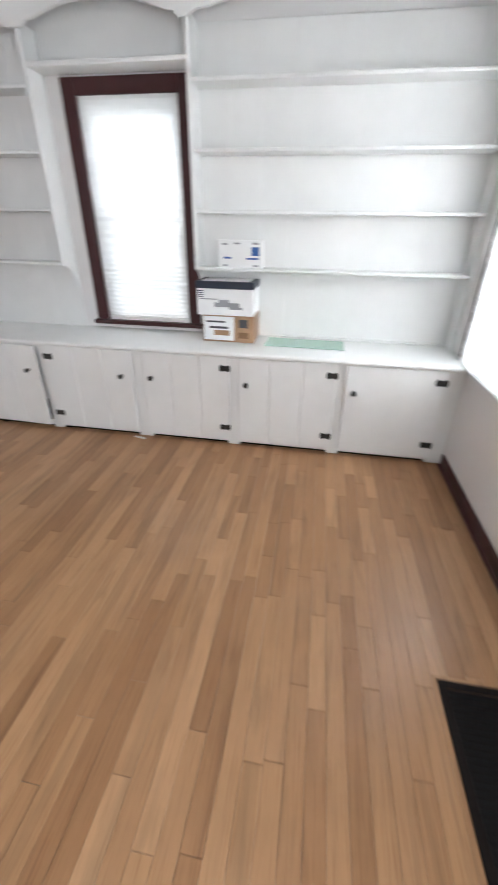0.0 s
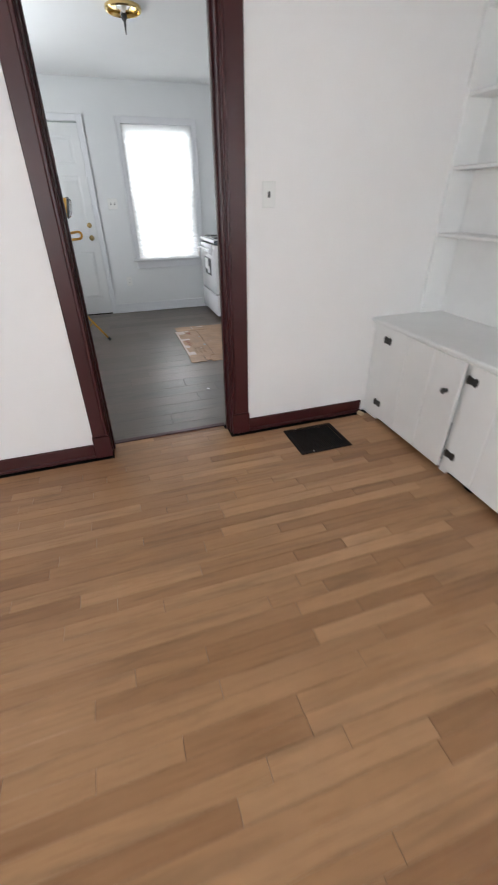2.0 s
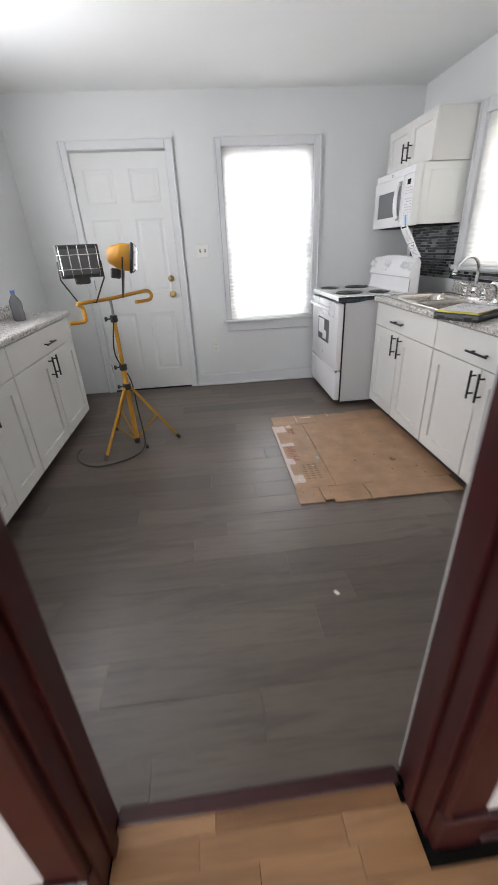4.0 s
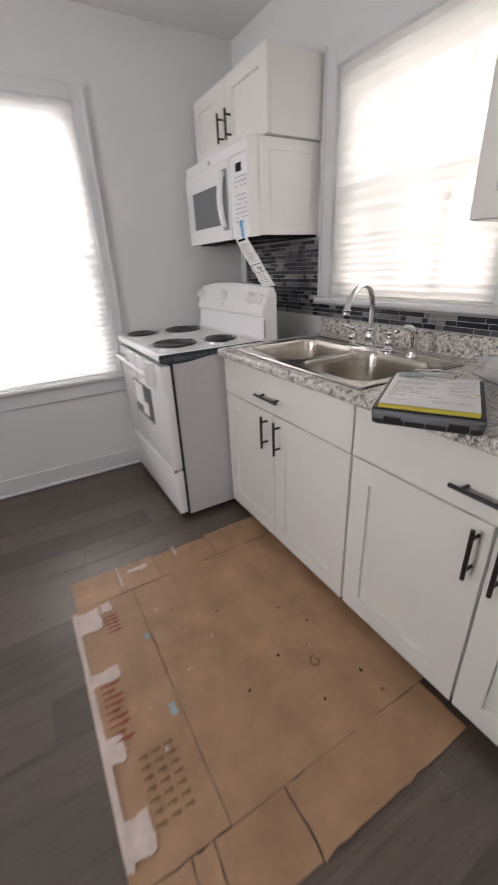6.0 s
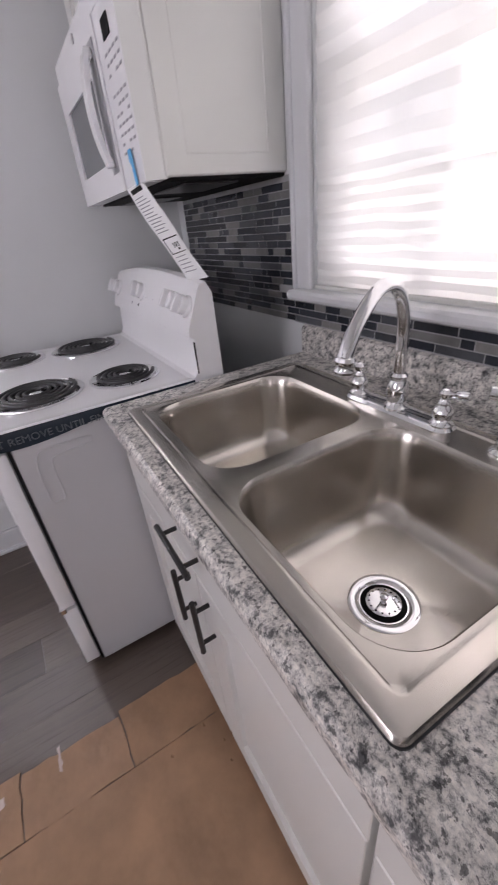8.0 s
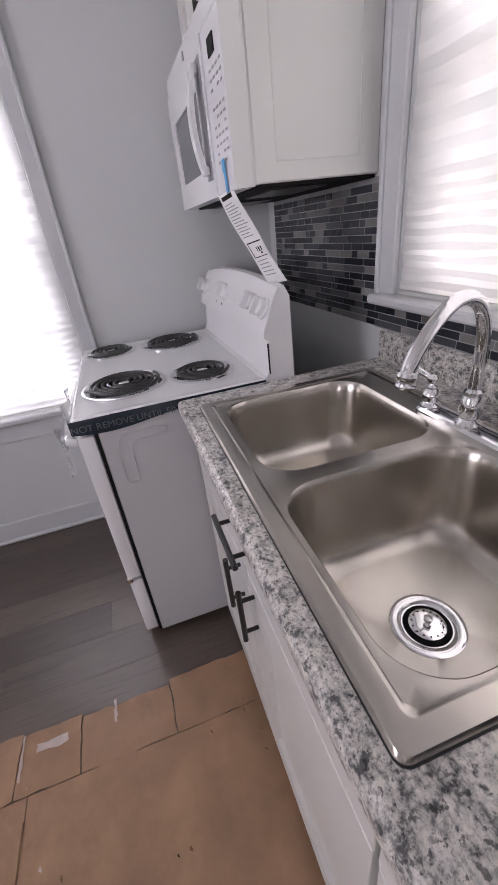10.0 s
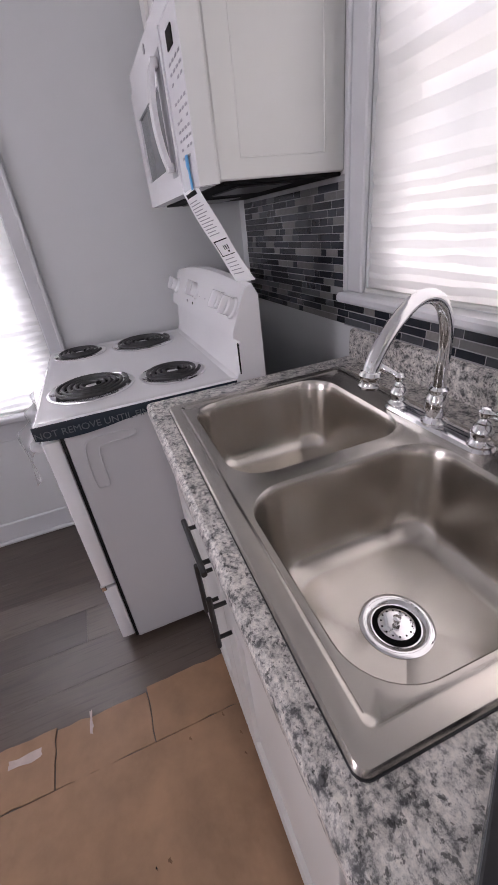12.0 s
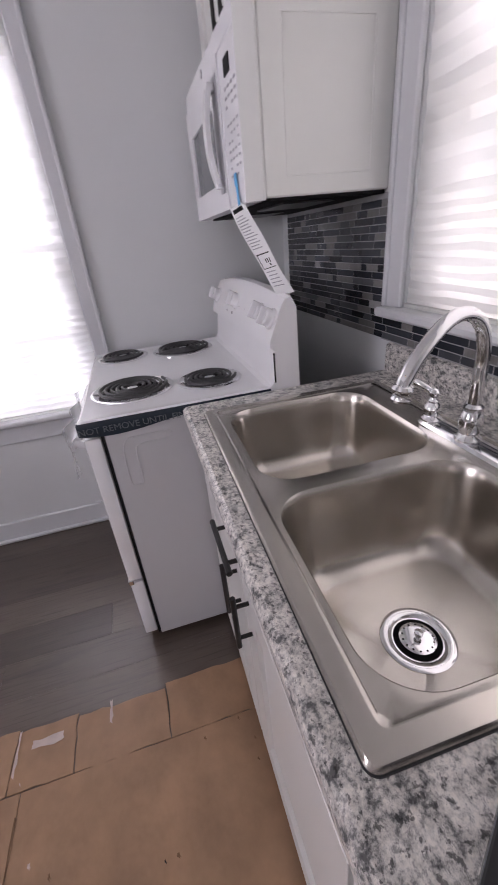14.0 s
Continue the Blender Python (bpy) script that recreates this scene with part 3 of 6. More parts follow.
cw = tagged(new("casing_window_5"), "pale grey painted casing of the sink window", "window frame", kind="structure")
for x0, x1 in ((-6.125, -6.05), (-5.18, -5.105)):
    bm = new_box(x0, x1, KY - 0.018, KY, 1.105, 2.125, bevel=0.004)
    o = x0 if x0 < -6 else x1 - 0.016
    box(bm, o, o + 0.016, KY - 0.027, KY, 1.105, 2.125, bevel=0.004)
    part("window_casing", bm, M_KTRIM, cw, smooth=True)
part("window_head", new_box(-6.05, -5.18, KY - 0.018, KY, 2.04, 2.125, bevel=0.004), M_KTRIM, cw, smooth=True)
part("window_stool", new_box(-6.125, -5.065, KY - 0.052, KY + 0.03, 1.079, 1.105, bevel=0.007), M_KTRIM, cw, smooth=True)


# ---- built-in bookcase and low cupboards ----
cup = thing("built_in_cupboard", "white painted built-in base cupboard with plank doors along the wall", "cupboard")
edges = [(-3.155, -2.50, "r"), (-2.475, -1.852, "r"), (-1.80, -1.155, "r"), (-1.075, -0.478, "l"), (-0.418, 0.215, "l"), (0.275, 0.868, "l")]
bm = new_box(-3.298, 0.968, 3.012, 3.03, 0.60, BT - 0.03)
box(bm, -3.298, 0.968, 3.012, 3.03, 0.02, 0.05)
stiles = [-3.298] + [v for e in edges for v in (e[0] + 0.012, e[1] - 0.012)] + [0.968]
for a, b in zip(stiles[::2], stiles[1::2]):
    box(bm, a, b, 3.008, 3.034, 0.0, BT - 0.03, bevel=0.002)
part("face_frame", bm, M_WHITE, cup)
part("cabinet_back", new_box(-3.298, 0.968, 3.40, 3.42, 0, 0.64), M_WHITE, cup)
# Floor board in black: the shade inside the cupboard is put into its colour.
part("cabinet_floor_shade", new_box(-3.298, 0.968, 3.034, 3.40, 0.03, 0.05), M_DARK, cup)


def butterfly_hinge(parent, x, z, y):
    bm = bmesh.new()
    pts = [(-0.036, 0.012), (-0.026, 0.024), (-0.008, 0.016), (0.008, 0.016), (0.026, 0.024), (0.036, 0.012), (0.036, -0.012), (0.026, -0.024), (0.008, -0.016), (-0.008, -0.016), (-0.026, -0.024), (-0.036, -0.012)]
    prism(bm, pts, "y", -0.004, 0.0)
    cyl(bm, (0, -0.005, -0.018), (0, -0.005, 0.018), 0.004, seg=10)
    for sx in (-0.022, 0.022):
        lathe(bm, [(0.0, 0.003), (0.004, 0.0025), (0.005, 0)], Matrix.Translation((sx, -0.004, 0.004)) @ Matrix.Rotation(radians(90), 4, "X"), 8)
    ob = part("hinge", bm, M_IRON, parent, "black iron butterfly hinge", smooth=True)
    ob.location = (x, y, z)


def round_knob(parent, x, z, y, mat):
    bm = lathe(bmesh.new(), [(0.012, 0), (0.007, 0.004), (0.006, 0.012), (0.015, 0.018), (0.017, 0.025), (0.012, 0.031), (0, 0.033)], Matrix.Rotation(radians(90), 4, "X"), 20)
    ob = part("knob", bm, mat, parent, "round black iron knob", smooth=True)
    ob.location = (x, y, z)


for i, (x0, x1, knob_side) in enumerate(edges):
    plain = i in (5,)
    w = x1 - x0
    lean = 0.032 if i == 1 else (0.014 if i in (0, 2) else 0.006)
    door = part("door", bmesh.new(), None, cup, "white plank cupboard door, slightly ajar" if i == 1 else "")
    hx = x0 if knob_side == "r" else x1
    n = 3 if not plain else 1
    for k in range(n):
        a, b = x0 + w * k / n, x0 + w * (k + 1) / n
        z0, z1 = 0.035 + 0.004 * (i % 3), 0.645 - 0.003 * (i % 2)
        gap = 0.0012 if n > 1 else 0
        bmk = box(bmesh.new(), a + gap * (k > 0) - hx, b - gap * (k < n - 1) - hx, -0.02, 0.0, z0, z1, bevel=0.0045 if n > 1 else 0.003)
        part("plank" if n > 1 else "panel", bmk, M_WHITE, door)
    if n > 1:
        part("batten", new_box(x0 + 0.01 - hx, x1 - 0.01 - hx, -0.006, 0.0, 0.05, 0.63), M_WHITE, door)
    butterfly_hinge(door, (0.028 if knob_side == "r" else -0.028), 0.567, -0.021)
    butterfly_hinge(door, (0.028 if knob_side == "r" else -0.028), 0.140, -0.021)
    round_knob(door, (w - 0.075 if knob_side == "r" else -(w - 0.055)), 0.468, -0.020, M_IRON)
    ang = math.degrees(math.asin(lean / w))
    door.matrix_basis = pose(hx, 3.008, 0, 0, 0, -ang if knob_side == "r" else ang)

bm = bmesh.new()
prism(bm, [(3.5, BT - 0.028), (3.5, BT), (2.985, BT), (2.975, BT - 0.003), (2.970, BT - 0.010), (2.970, BT - 0.020), (2.976, BT - 0.028)], "x", -3.298, 0.968)
counter = thing("shelf_counter", "white painted wooden countertop on the built-in cupboard", "countertop")
part("top_board", bm, M_WHITE, counter)
part("front_moulding", box(bmesh.new(), -3.298, 0.968, 2.988, 3.008, BT - 0.042, BT - 0.028, bevel=0.004), M_WHITE, counter)

book = thing("built_in_bookcase", "white painted built-in bookcase with open shelves round the window", "bookcase")
FY = 3.32
for a, b in ((-3.298, -1.753), (-0.752, 0.968)):
    x, k = a, 0
    while x < b - 0.01:
        x2 = min(x + 0.19, b)
        part("back_board", box(bmesh.new(), x + 0.0002, x2 - 0.0002, 3.484, 3.498, BT, 2.36, bevel=0.0014), M_WHITE, book)
        x, k = x2, k + 1
for a, b in ((-3.298, -1.731), (-0.774, 0.968)):
    for z in (1.141, 1.469, 1.780, 2.095):
        bm = box(bmesh.new(), a + 0.022, b - 0.022 if b > 0 else b, FY + 0.006, 3.483, z - 0.019, z, bevel=0.004)
        part("shelf", bm, M_WHITE, book)
for x in (-3.298, 0.948):
    part("side_board", new_box(x, x + 0.02, FY, 3.484, BT, 2.36, bevel=0.002), M_WHITE, book)


def divider(x0, x1):
    """An upright whose foot is cut back to the wall in a round curve."""
    pts = [(3.484, BT), (3.484, 2.36), (FY, 2.36), (FY, 1.126)]
    pts += [(3.325 + 0.150 * math.sin(t), 1.122 - 0.27 * (1 - math.cos(t))) for t in (math.pi / 2 * k / 12 for k in range(13))]
    pts += [(3.476, BT)]
    bm = bmesh.new()
    prism(bm, pts, "x", x0, x1)
    bmesh.ops.triangulate(bm, faces=[f for f in bm.faces if len(f.verts) > 4])
    part("divider", bm, M_WHITE, book, "white upright with a curved foot")


divider(-1.752, -1.730)
divider(-0.775, -0.753)
part("window_shelf", box(bmesh.new(), -1.729, -0.776, FY + 0.003, 3.483, 2.165, 2.188, bevel=0.004), M_WHITE, book)
part("window_back", new_box(-1.729, -0.776, 3.484, 3.496, 2.189, 2.5), M_WHITE, book)


def valance(x0, x1, reach):
    """A board under the ceiling whose lower edge is cut in a flat arch with eased shoulders."""
    pts, n = [(x0, 2.519)], 28
    for k in range(n + 1):
        u = k / n
        s = min(u, 1 - u) * (x1 - x0)
        z = 2.325
        if s > 0.06:
            z += 0.03
        if s > 0.10:
            z += reach * min(1, math.sin(min(1, (s - 0.10) / 0.30) * math.pi / 2))
        pts.append((x0 + (x1 - x0) * u, z))
    pts.append((x1, 2.519))
    bm = bmesh.new()
    prism(bm, pts, "y", FY - 0.012, FY + 0.008)
    bmesh.ops.triangulate(bm, faces=[f for f in bm.faces if len(f.verts) > 4])
    return bm


part("valance", valance(-3.298, -1.742, 0.04), M_WHITE, book, "scalloped white valance board")
part("valance", valance(-1.741, -0.764, 0.06), M_WHITE, book, "scalloped white valance board")
part("valance", valance(-0.763, 0.968, 0.04), M_WHITE, book, "scalloped white valance board")


# ---- loose things in the first room ----
def plate(name, label, at, turn, gang=1, outlet=False, category="switch"):
    t = thing(name, label, category, at, turn)
    w = 0.07 + 0.046 * (gang - 1)
    part("cover_plate", new_box(-w / 2, w / 2, -0.006, 0, -0.057, 0.057, bevel=0.0025), M_PLATE, t, smooth=True)
    for g in range(gang):
        x = (g - (gang - 1) / 2) * 0.046
        if outlet:
            for z in (-0.02, 0.02):
                part("socket", lathe(bmesh.new(), [(0.0165, 0), (0.0165, 0.002), (0.014, 0.003), (0, 0.003)], pose(x, -0.006, z, 90), 16), M_PLATE, t)
                for dx in (-0.006, 0.006):
                    part("slot", new_box(x + dx - 0.001, x + dx + 0.001, -0.0095, -0.0088, z - 0.002, z + 0.006), M_DARK, t)
        else:
            part("toggle_slot", new_box(x - 0.006, x + 0.006, -0.0066, -0.0055, -0.013, 0.013), M_DARK, t)
            part("toggle", new_box(x - 0.0035, x + 0.0035, -0.018, -0.006, -0.003, 0.008, bevel=0.0015), M_PLATE if gang > 1 else M_IRON, t)
    for z in (-0.042, 0.042):
        part("screw", lathe(bmesh.new(), [(0.003, 0), (0.002, 0.001), (0, 0.001)], pose(0, -0.006, z, 90), 8), M_PLATE, t)
    return t


plate("light_switch", "white single toggle switch plate on the wall by the doorway", (DW, 2.243, 1.345), 90)
plate("light_switch", "white double switch plate under torn plastic film by the kitchen door", (KX, 1.585, 1.297), 90, 2)
plate("wall_outlet", "pale grey electrical outlet low on the kitchen wall", (KX, 1.635, 0.402), 90, 1, True, "outlet")


def floor_grille(name, label, x0, x1, y0, y1, slats, along):
    t = thing(name, label, "floor vent", ((x0 + x1) / 2, (y0 + y1) / 2, 0))
    w, d = (x1 - x0) / 2, (y1 - y0) / 2
    bm = bmesh.new()
    e = 0.028
    for a in ((-w, w, -d, -d + e), (-w, w, d - e, d), (-w, -w + e, -d + e, d - e), (w - e, w, -d + e, d - e)):
        box(bm, *a, 0.001, 0.007, bevel=0.002)
    part("frame", bm, M_REGISTER, t)
    part("duct", new_box(-w + e, w - e, -d + e, d - e, 0.0008, 0.0018), M_DARK, t)
    for i in range(slats):
        u = (i + 0.5) / slats
        if along == "x":
            y = -d + e + (2 * d - 2 * e) * u
            bmk = new_box(-w + e, w - e, y - 0.0015, y + 0.0015, 0.002, 0.0062)
        else:
            x = -w + e + (2 * w - 2 * e) * u
            bmk = new_box(x - 0.0015, x + 0.0015, -d + e, d - e, 0.002, 0.0062)
        part("slat", bmk, M_REGISTER, t)
    for sx in (-1, 1):
        part("screw", lathe(bmesh.new(), [(0.005, 0), (0.004, 0.0015), (0, 0.002)], pose(sx * (w - 0.014), -d * 0.5, 0.007), 8), M_CHROME, t)


floor_grille("floor_register", "black metal floor register beside the door wall", -3.195, -2.892, 2.328, 2.675, 22, "x")
floor_grille("return_air_grille", "large black return air grille set in the oak floor", 0.585, 0.945, 0.62, 1.482, 40, "x")

# boxes on the shelf counter
bx = thing("carton", "brown cardboard carton with a printed white label on the counter", "box", (-0.535, 3.365, BT))
part("carton_body", new_box(-0.178, 0.178, -0.125, 0.125, 0, 0.178, bevel=0.003), M_CARD, bx)
part("label", new_box(-0.172, 0.04, -0.1275, -0.1265, 0.012, 0.17), M_PAPER, bx, "white printed label")
for a, b, c, d, m in ((-0.15, -0.02, 0.13, 0.142, M_PRINT), (-0.13, 0.0, 0.09, 0.105, M_PRINT), (-0.10, 0.01, 0.045, 0.08, M_CARD)):
    part("print", new_box(a, b, -0.1285, -0.128, c, d), m, bx)
part("print", new_box(0.075, 0.135, -0.1275, -0.1267, 0.10, 0.155), M_PRINT, bx)
part("print", new_box(0.07, 0.14, -0.1275, -0.1267, 0.03, 0.07), M_CARDDARK, bx)
bx = thing("carton", "white printed carton with a dark blue lid edge, on another carton", "box", (-0.555, 3.355, BT + 0.179))
part("carton_body", new_box(-0.19, 0.19, -0.125, 0.125, 0, 0.168, bevel=0.003), M_PAPER, bx)
part("lid", new_box(-0.194, 0.194, -0.129, 0.129, 0.168, 0.212, bevel=0.003), M_NAVY, bx, "dark blue lid with a white top")
part("lid_label", new_box(-0.16, 0.16, -0.10, 0.11, 0.212, 0.2135), M_PAPER, bx)
for a, b, c, d in ((-0.17, -0.05, 0.10, 0.106), (-0.07, 0.10, 0.055, 0.082), (-0.04, 0.03, 0.082, 0.10), (0.03, 0.12, 0.04, 0.055)):
    part("print", new_box(a, b, -0.1275, -0.1265, c, d), M_GREYPRINT, bx)
for k in range(4):
    part("print", new_box(-0.185, -0.145, -0.1275, -0.1265, 0.115 + k * 0.012, 0.120 + k * 0.012), M_NAVY, bx)
bx = thing("flat_carton", "flat white printed carton standing on the lowest bookshelf", "box", (-0.475, 3.37, 1.140))
part("carton_body", new_box(-0.15, 0.15, -0.02, 0.02, 0, 0.165, bevel=0.003), M_PAPER, bx)
for a, b, c, d, m in ((0.075, 0.125, 0.075, 0.125, M_BLUE), (-0.11, -0.06, 0.055, 0.066, M_BLUE), (0.04, 0.12, 0.052, 0.062, M_BLUE), (-0.12, -0.085, 0.135, 0.145, M_GREYPRINT), (-0.04, 0.0, 0.14, 0.15, M_GREYPRINT), (0.08, 0.12, 0.14, 0.152, M_GREYPRINT), (-0.115, -0.085, 0.01, 0.02, M_GREYPRINT), (0.085, 0.12, 0.01, 0.02, M_GREYPRINT)):
    part("print", new_box(a, b, -0.0215, -0.0205, c, d), m, bx)
gl = thing("glass_shelf", "pale green sheet of glass lying flat on the white counter", "glass shelf", (-0.01, 3.30, BT + 0.001), -1)
part("sheet", new_box(-0.265, 0.265, -0.11, 0.11, 0, 0.007, bevel=0.001), M_GREENGLASS, gl)
part("back_ledge", new_box(-0.20, 0.92, 3.463, 3.483, BT, BT + 0.012, bevel=0.003), M_WHITE, book)

chip = thing("wood_offcut", "small pale wooden offcut on the floor by the baseboard", "offcut", (-3.235, 2.945, 0), 25)
part("block", new_box(-0.022, 0.022, -0.012, 0.012, 0, 0.024, bevel=0.002), M_PINE, chip)
chip = thing("paint_chip", "curled white paint chip on the floor under the cupboard", "debris", (-1.15, 2.96, 0.0), -12)
bm = bmesh.new()
prism(bm, [(-0.045, 0.001), (0.0, 0.004), (0.045, 0.001), (0.045, 0.005), (0, 0.009), (-0.045, 0.006)], "y", -0.008, 0.010)
part("flake", bm, M_PLATE, chip)


# ---- kitchen: doors and cabinets ----
def text(name, words, size, mat, parent, m, depth=0.0002):
    cu = bpy.data.curves.new(name, "FONT")
    cu.body, cu.size, cu.extrude, cu.align_x, cu.align_y = words, size, depth, "CENTER", "CENTER"
    tmp = bpy.data.objects.new(name, cu)
    scene.collection.objects.link(tmp)
    me = bpy.data.meshes.new_from_object(tmp.evaluated_get(bpy.context.evaluated_depsgraph_get()))
    bpy.data.objects.remove(tmp)
    me.materials.clear()
    me.materials.append(mat)
    ob = new(name, me)
    ob.parent, ob.matrix_basis = parent, m
    return ob


kd = tagged(new("door_1"), "white six-panel exterior kitchen door with brass knob", "door", kind="structure")
kd.matrix_world = pose(KX, 0.9465, 0, 0, 0, 90)
part("slab", new_box(-0.3965, 0.3965, 0.012, 0.05, 0.012, 2.068, bevel=0.002), M_KDOOR, kd)
for px in (-0.19, 0.19):
    for z0, z1 in ((1.70, 1.955), (0.955, 1.58), (0.21, 0.78)):
        bm = bmesh.new()
        o = [(px - 0.125, px + 0.125, z0, z1, 0.0), (px - 0.112, px + 0.112, z0 + 0.013, z1 - 0.013, 0.0035), (px - 0.095, px + 0.095, z0 + 0.03, z1 - 0.03, 0.0035), (px - 0.08, px + 0.08, z0 + 0.045, z1 - 0.045, 0.001)]
        rings = [[bm.verts.new((x, 0.0118 - 0.004 + d, z)) for x, z in ((a, c), (b, c), (b, e), (a, e))] for a, b, c, e, d in o]
        for r0, r1 in zip(rings, rings[1:]):
            for k in range(4):
                bm.faces.new((r0[k], r0[(k + 1) % 4], r1[(k + 1) % 4], r1[k]))
        bm.faces.new(rings[-1])
        part("panel", bm, M_KDOOR, kd)
for z in (0.937, 1.075):
    nb = [(0.029, 0), (0.029, 0.006), (0.012, 0.010), (0.011, 0.03), (0.026, 0.04), (0.029, 0.052), (0.02, 0.063), (0, 0.066)] if z < 1.0 else [(0.029, 0), (0.028, 0.012), (0.02, 0.018), (0, 0.019)]
    part("door_knob" if z < 1.0 else "deadbolt", lathe(bmesh.new(), nb, pose(0.318, 0.012, z, 90), 24), M_BRASS, kd, "tarnished brass door knob" if z < 1.0 else "tarnished brass deadbolt", smooth=True)
for z in (0.25, 1.05, 1.86):
    part("hinge", cyl(bmesh.new(), (-0.396, 0.006, z - 0.045), (-0.396, 0.006, z + 0.045), 0.007, seg=10), M_CHROME, kd)
part("sill", new_box(-0.40, 0.40, 0.0, 0.14, 0.0, 0.012, bevel=0.003), M_DARK, kd, "dark door sill")
kc = tagged(new("casing_door_1"), "pale grey painted casing of the exterior door", "door frame", kind="structure")
for y0, y1 in ((0.48, 0.546), (1.345, 1.411)):
    bm = new_box(KX, KX + 0.018, y0, y1, 0, 2.145, bevel=0.004)
    o = y0 if y0 < 1 else y1 - 0.016
    box(bm, KX, KX + 0.026, o, o + 0.016, 0, 2.145, bevel=0.004)
    part("casing_board", bm, M_KTRIM, kc, smooth=True)
part("head_board", new_box(KX, KX + 0.02, 0.548, 1.343, 2.082, 2.147, bevel=0.004), M_KTRIM, kc, smooth=True)
for y0, y1 in ((0.533, 0.5525), (1.3385, 1.358)):
    part("jamb", new_box(KX - 0.12, KX - 0.052, y0, y1, 0, 2.08), M_KTRIM, kc)


def bar_pull(parent, x, y, z, length, upright, out=-1, label="black bar pull"):
    """A round bar on two posts; out is the side of y it stands on."""
    bm = bmesh.new()
    d = Vector((0, 0, 1)) if upright else Vector((1, 0, 0))
    c = Vector((0, out * 0.032, 0))
    cyl(bm, c - d * length / 2, c + d * length / 2, 0.006, seg=14)
    for s in (-1, 1):
        q = d * s * length * 0.32
        cyl(bm, q, q + Vector((0, out * 0.032, 0)), 0.0048, seg=10)
    ob = part("handle", bm, M_BLACKMETAL, parent, label, smooth=True)
    ob.location = (x, y, z)
    return ob


def shaker(parent, name, x0, x1, z0, z1, y, mat, out=-1, rail=0.062, t=0.019):
    """A door with a raised frame round a sunk panel, its back on the plane y."""
    bm = bmesh.new()
    f, p = y + out * t, y + out * (t - 0.012)
    def ring(d, yy):
        return [bm.verts.new((x, yy, z)) for x, z in ((x0 + d, z0 + d), (x1 - d, z0 + d), (x1 - d, z1 - d), (x0 + d, z1 - d))]
    rings = [ring(0, y), ring(0, f - out * 0.0015), ring(0.0015, f), ring(rail - 0.001, f), ring(rail, f - out * 0.001), ring(rail, p - out * 0.002)]
    for a, b in zip(rings, rings[1:]):
        for k in range(4):
            bm.faces.new((a[k], a[(k + 1) % 4], b[(k + 1) % 4], b[k]))
    bm.faces.new(rings[0])
    bmesh.ops.recalc_face_normals(bm, faces=bm.faces)
    d = part(name, bm, mat, parent)
    p0, p1 = sorted((p - out * 0.006, p))
    part("panel", new_box(x0 + rail - 0.003, x1 - rail + 0.003, p0, p1, z0 + rail - 0.003, z1 - rail + 0.003), mat, d)
    return d


def base_unit(label, x0, x1, doors, front, wall, drawers=1):
    """A base cupboard between x0 and x1 that faces from wall to front; doors are (x0, x1, handle x)."""
    out = -1 if front < wall else 1
    t = thing("base_cabinet", label, "kitchen cabinet", ((x0 + x1) / 2, 0, 0))
    cx = (x0 + x1) / 2
    fy = front - out * 0.019
    ya, yb = sorted((fy, wall))
    bm = bmesh.new()
    a, b = x0 - cx + 0.0008, x1 - cx - 0.0008
    box(bm, a, a + 0.018, ya, yb, 0.07, CT - 0.04)
    box(bm, b - 0.018, b, ya, yb, 0.07, CT - 0.04)
    box(bm, a + 0.018, b - 0.018, ya, yb, 0.07, 0.088)
    fa, fb = sorted((fy, fy - out * 0.018))
    box(bm, a + 0.018, b - 0.018, fa, fb, 0.088, CT - 0.04)
    part("carcass", bm, M_CAB, t)
    k0, k1 = sorted((fy - out * 0.05, fy - out * 0.066))
    part("toe_kick", new_box(x0 - cx + 0.001, x1 - cx - 0.001, k0, k1, 0, 0.07), M_TOE, t)
    dw = (x1 - x0) / drawers
    for i in range(drawers):
        a, b = x0 - cx + dw * i + 0.004, x0 - cx + dw * (i + 1) - 0.004
        ya, yb = sorted((fy, front))
        d = part("drawer_front", new_box(a, b, ya, yb, 0.70, CT - 0.048, bevel=0.0015), M_CAB, t)
        bar_pull(d, (a + b) / 2 - 0.03, front, 0.768, 0.165, False, out)
    for a, b, h in doors:
        d = shaker(t, "door", a - cx + 0.002, b - cx - 0.002, 0.062, 0.694, fy, M_CAB, out, 0.076)
        bar_pull(d, h - cx, front, 0.606, 0.150, True, out)
    return t


FR = 2.945
base_unit("white shaker sink base cabinet with two doors and black pulls", -6.086, -5.192, [(-6.081, -5.657, -5.702), (-5.653, -5.196, -5.606)], FR, KY)
base_unit("white shaker base cabinet with one wide drawer over two doors", -5.192, -4.255, [(-5.188, -4.724, -4.756), (-4.720, -4.261, -4.688)], FR, KY)
base_unit("white shaker base cabinet at the end of the sink run", -4.255, -3.88, [(-4.249, -3.886, -4.21)], FR, KY)
base_unit("white shaker base cabinet with paired black pulls by the work light", -6.36, -5.23, [(-6.354, -5.797, -5.836), (-5.793, -5.236, -5.757)], 0.44, LW)
base_unit("white shaker base cabinet across from the sink", -5.23, -4.45, [(-5.224, -4.842, -4.88), (-4.838, -4.456, -4.80)], 0.44, LW)


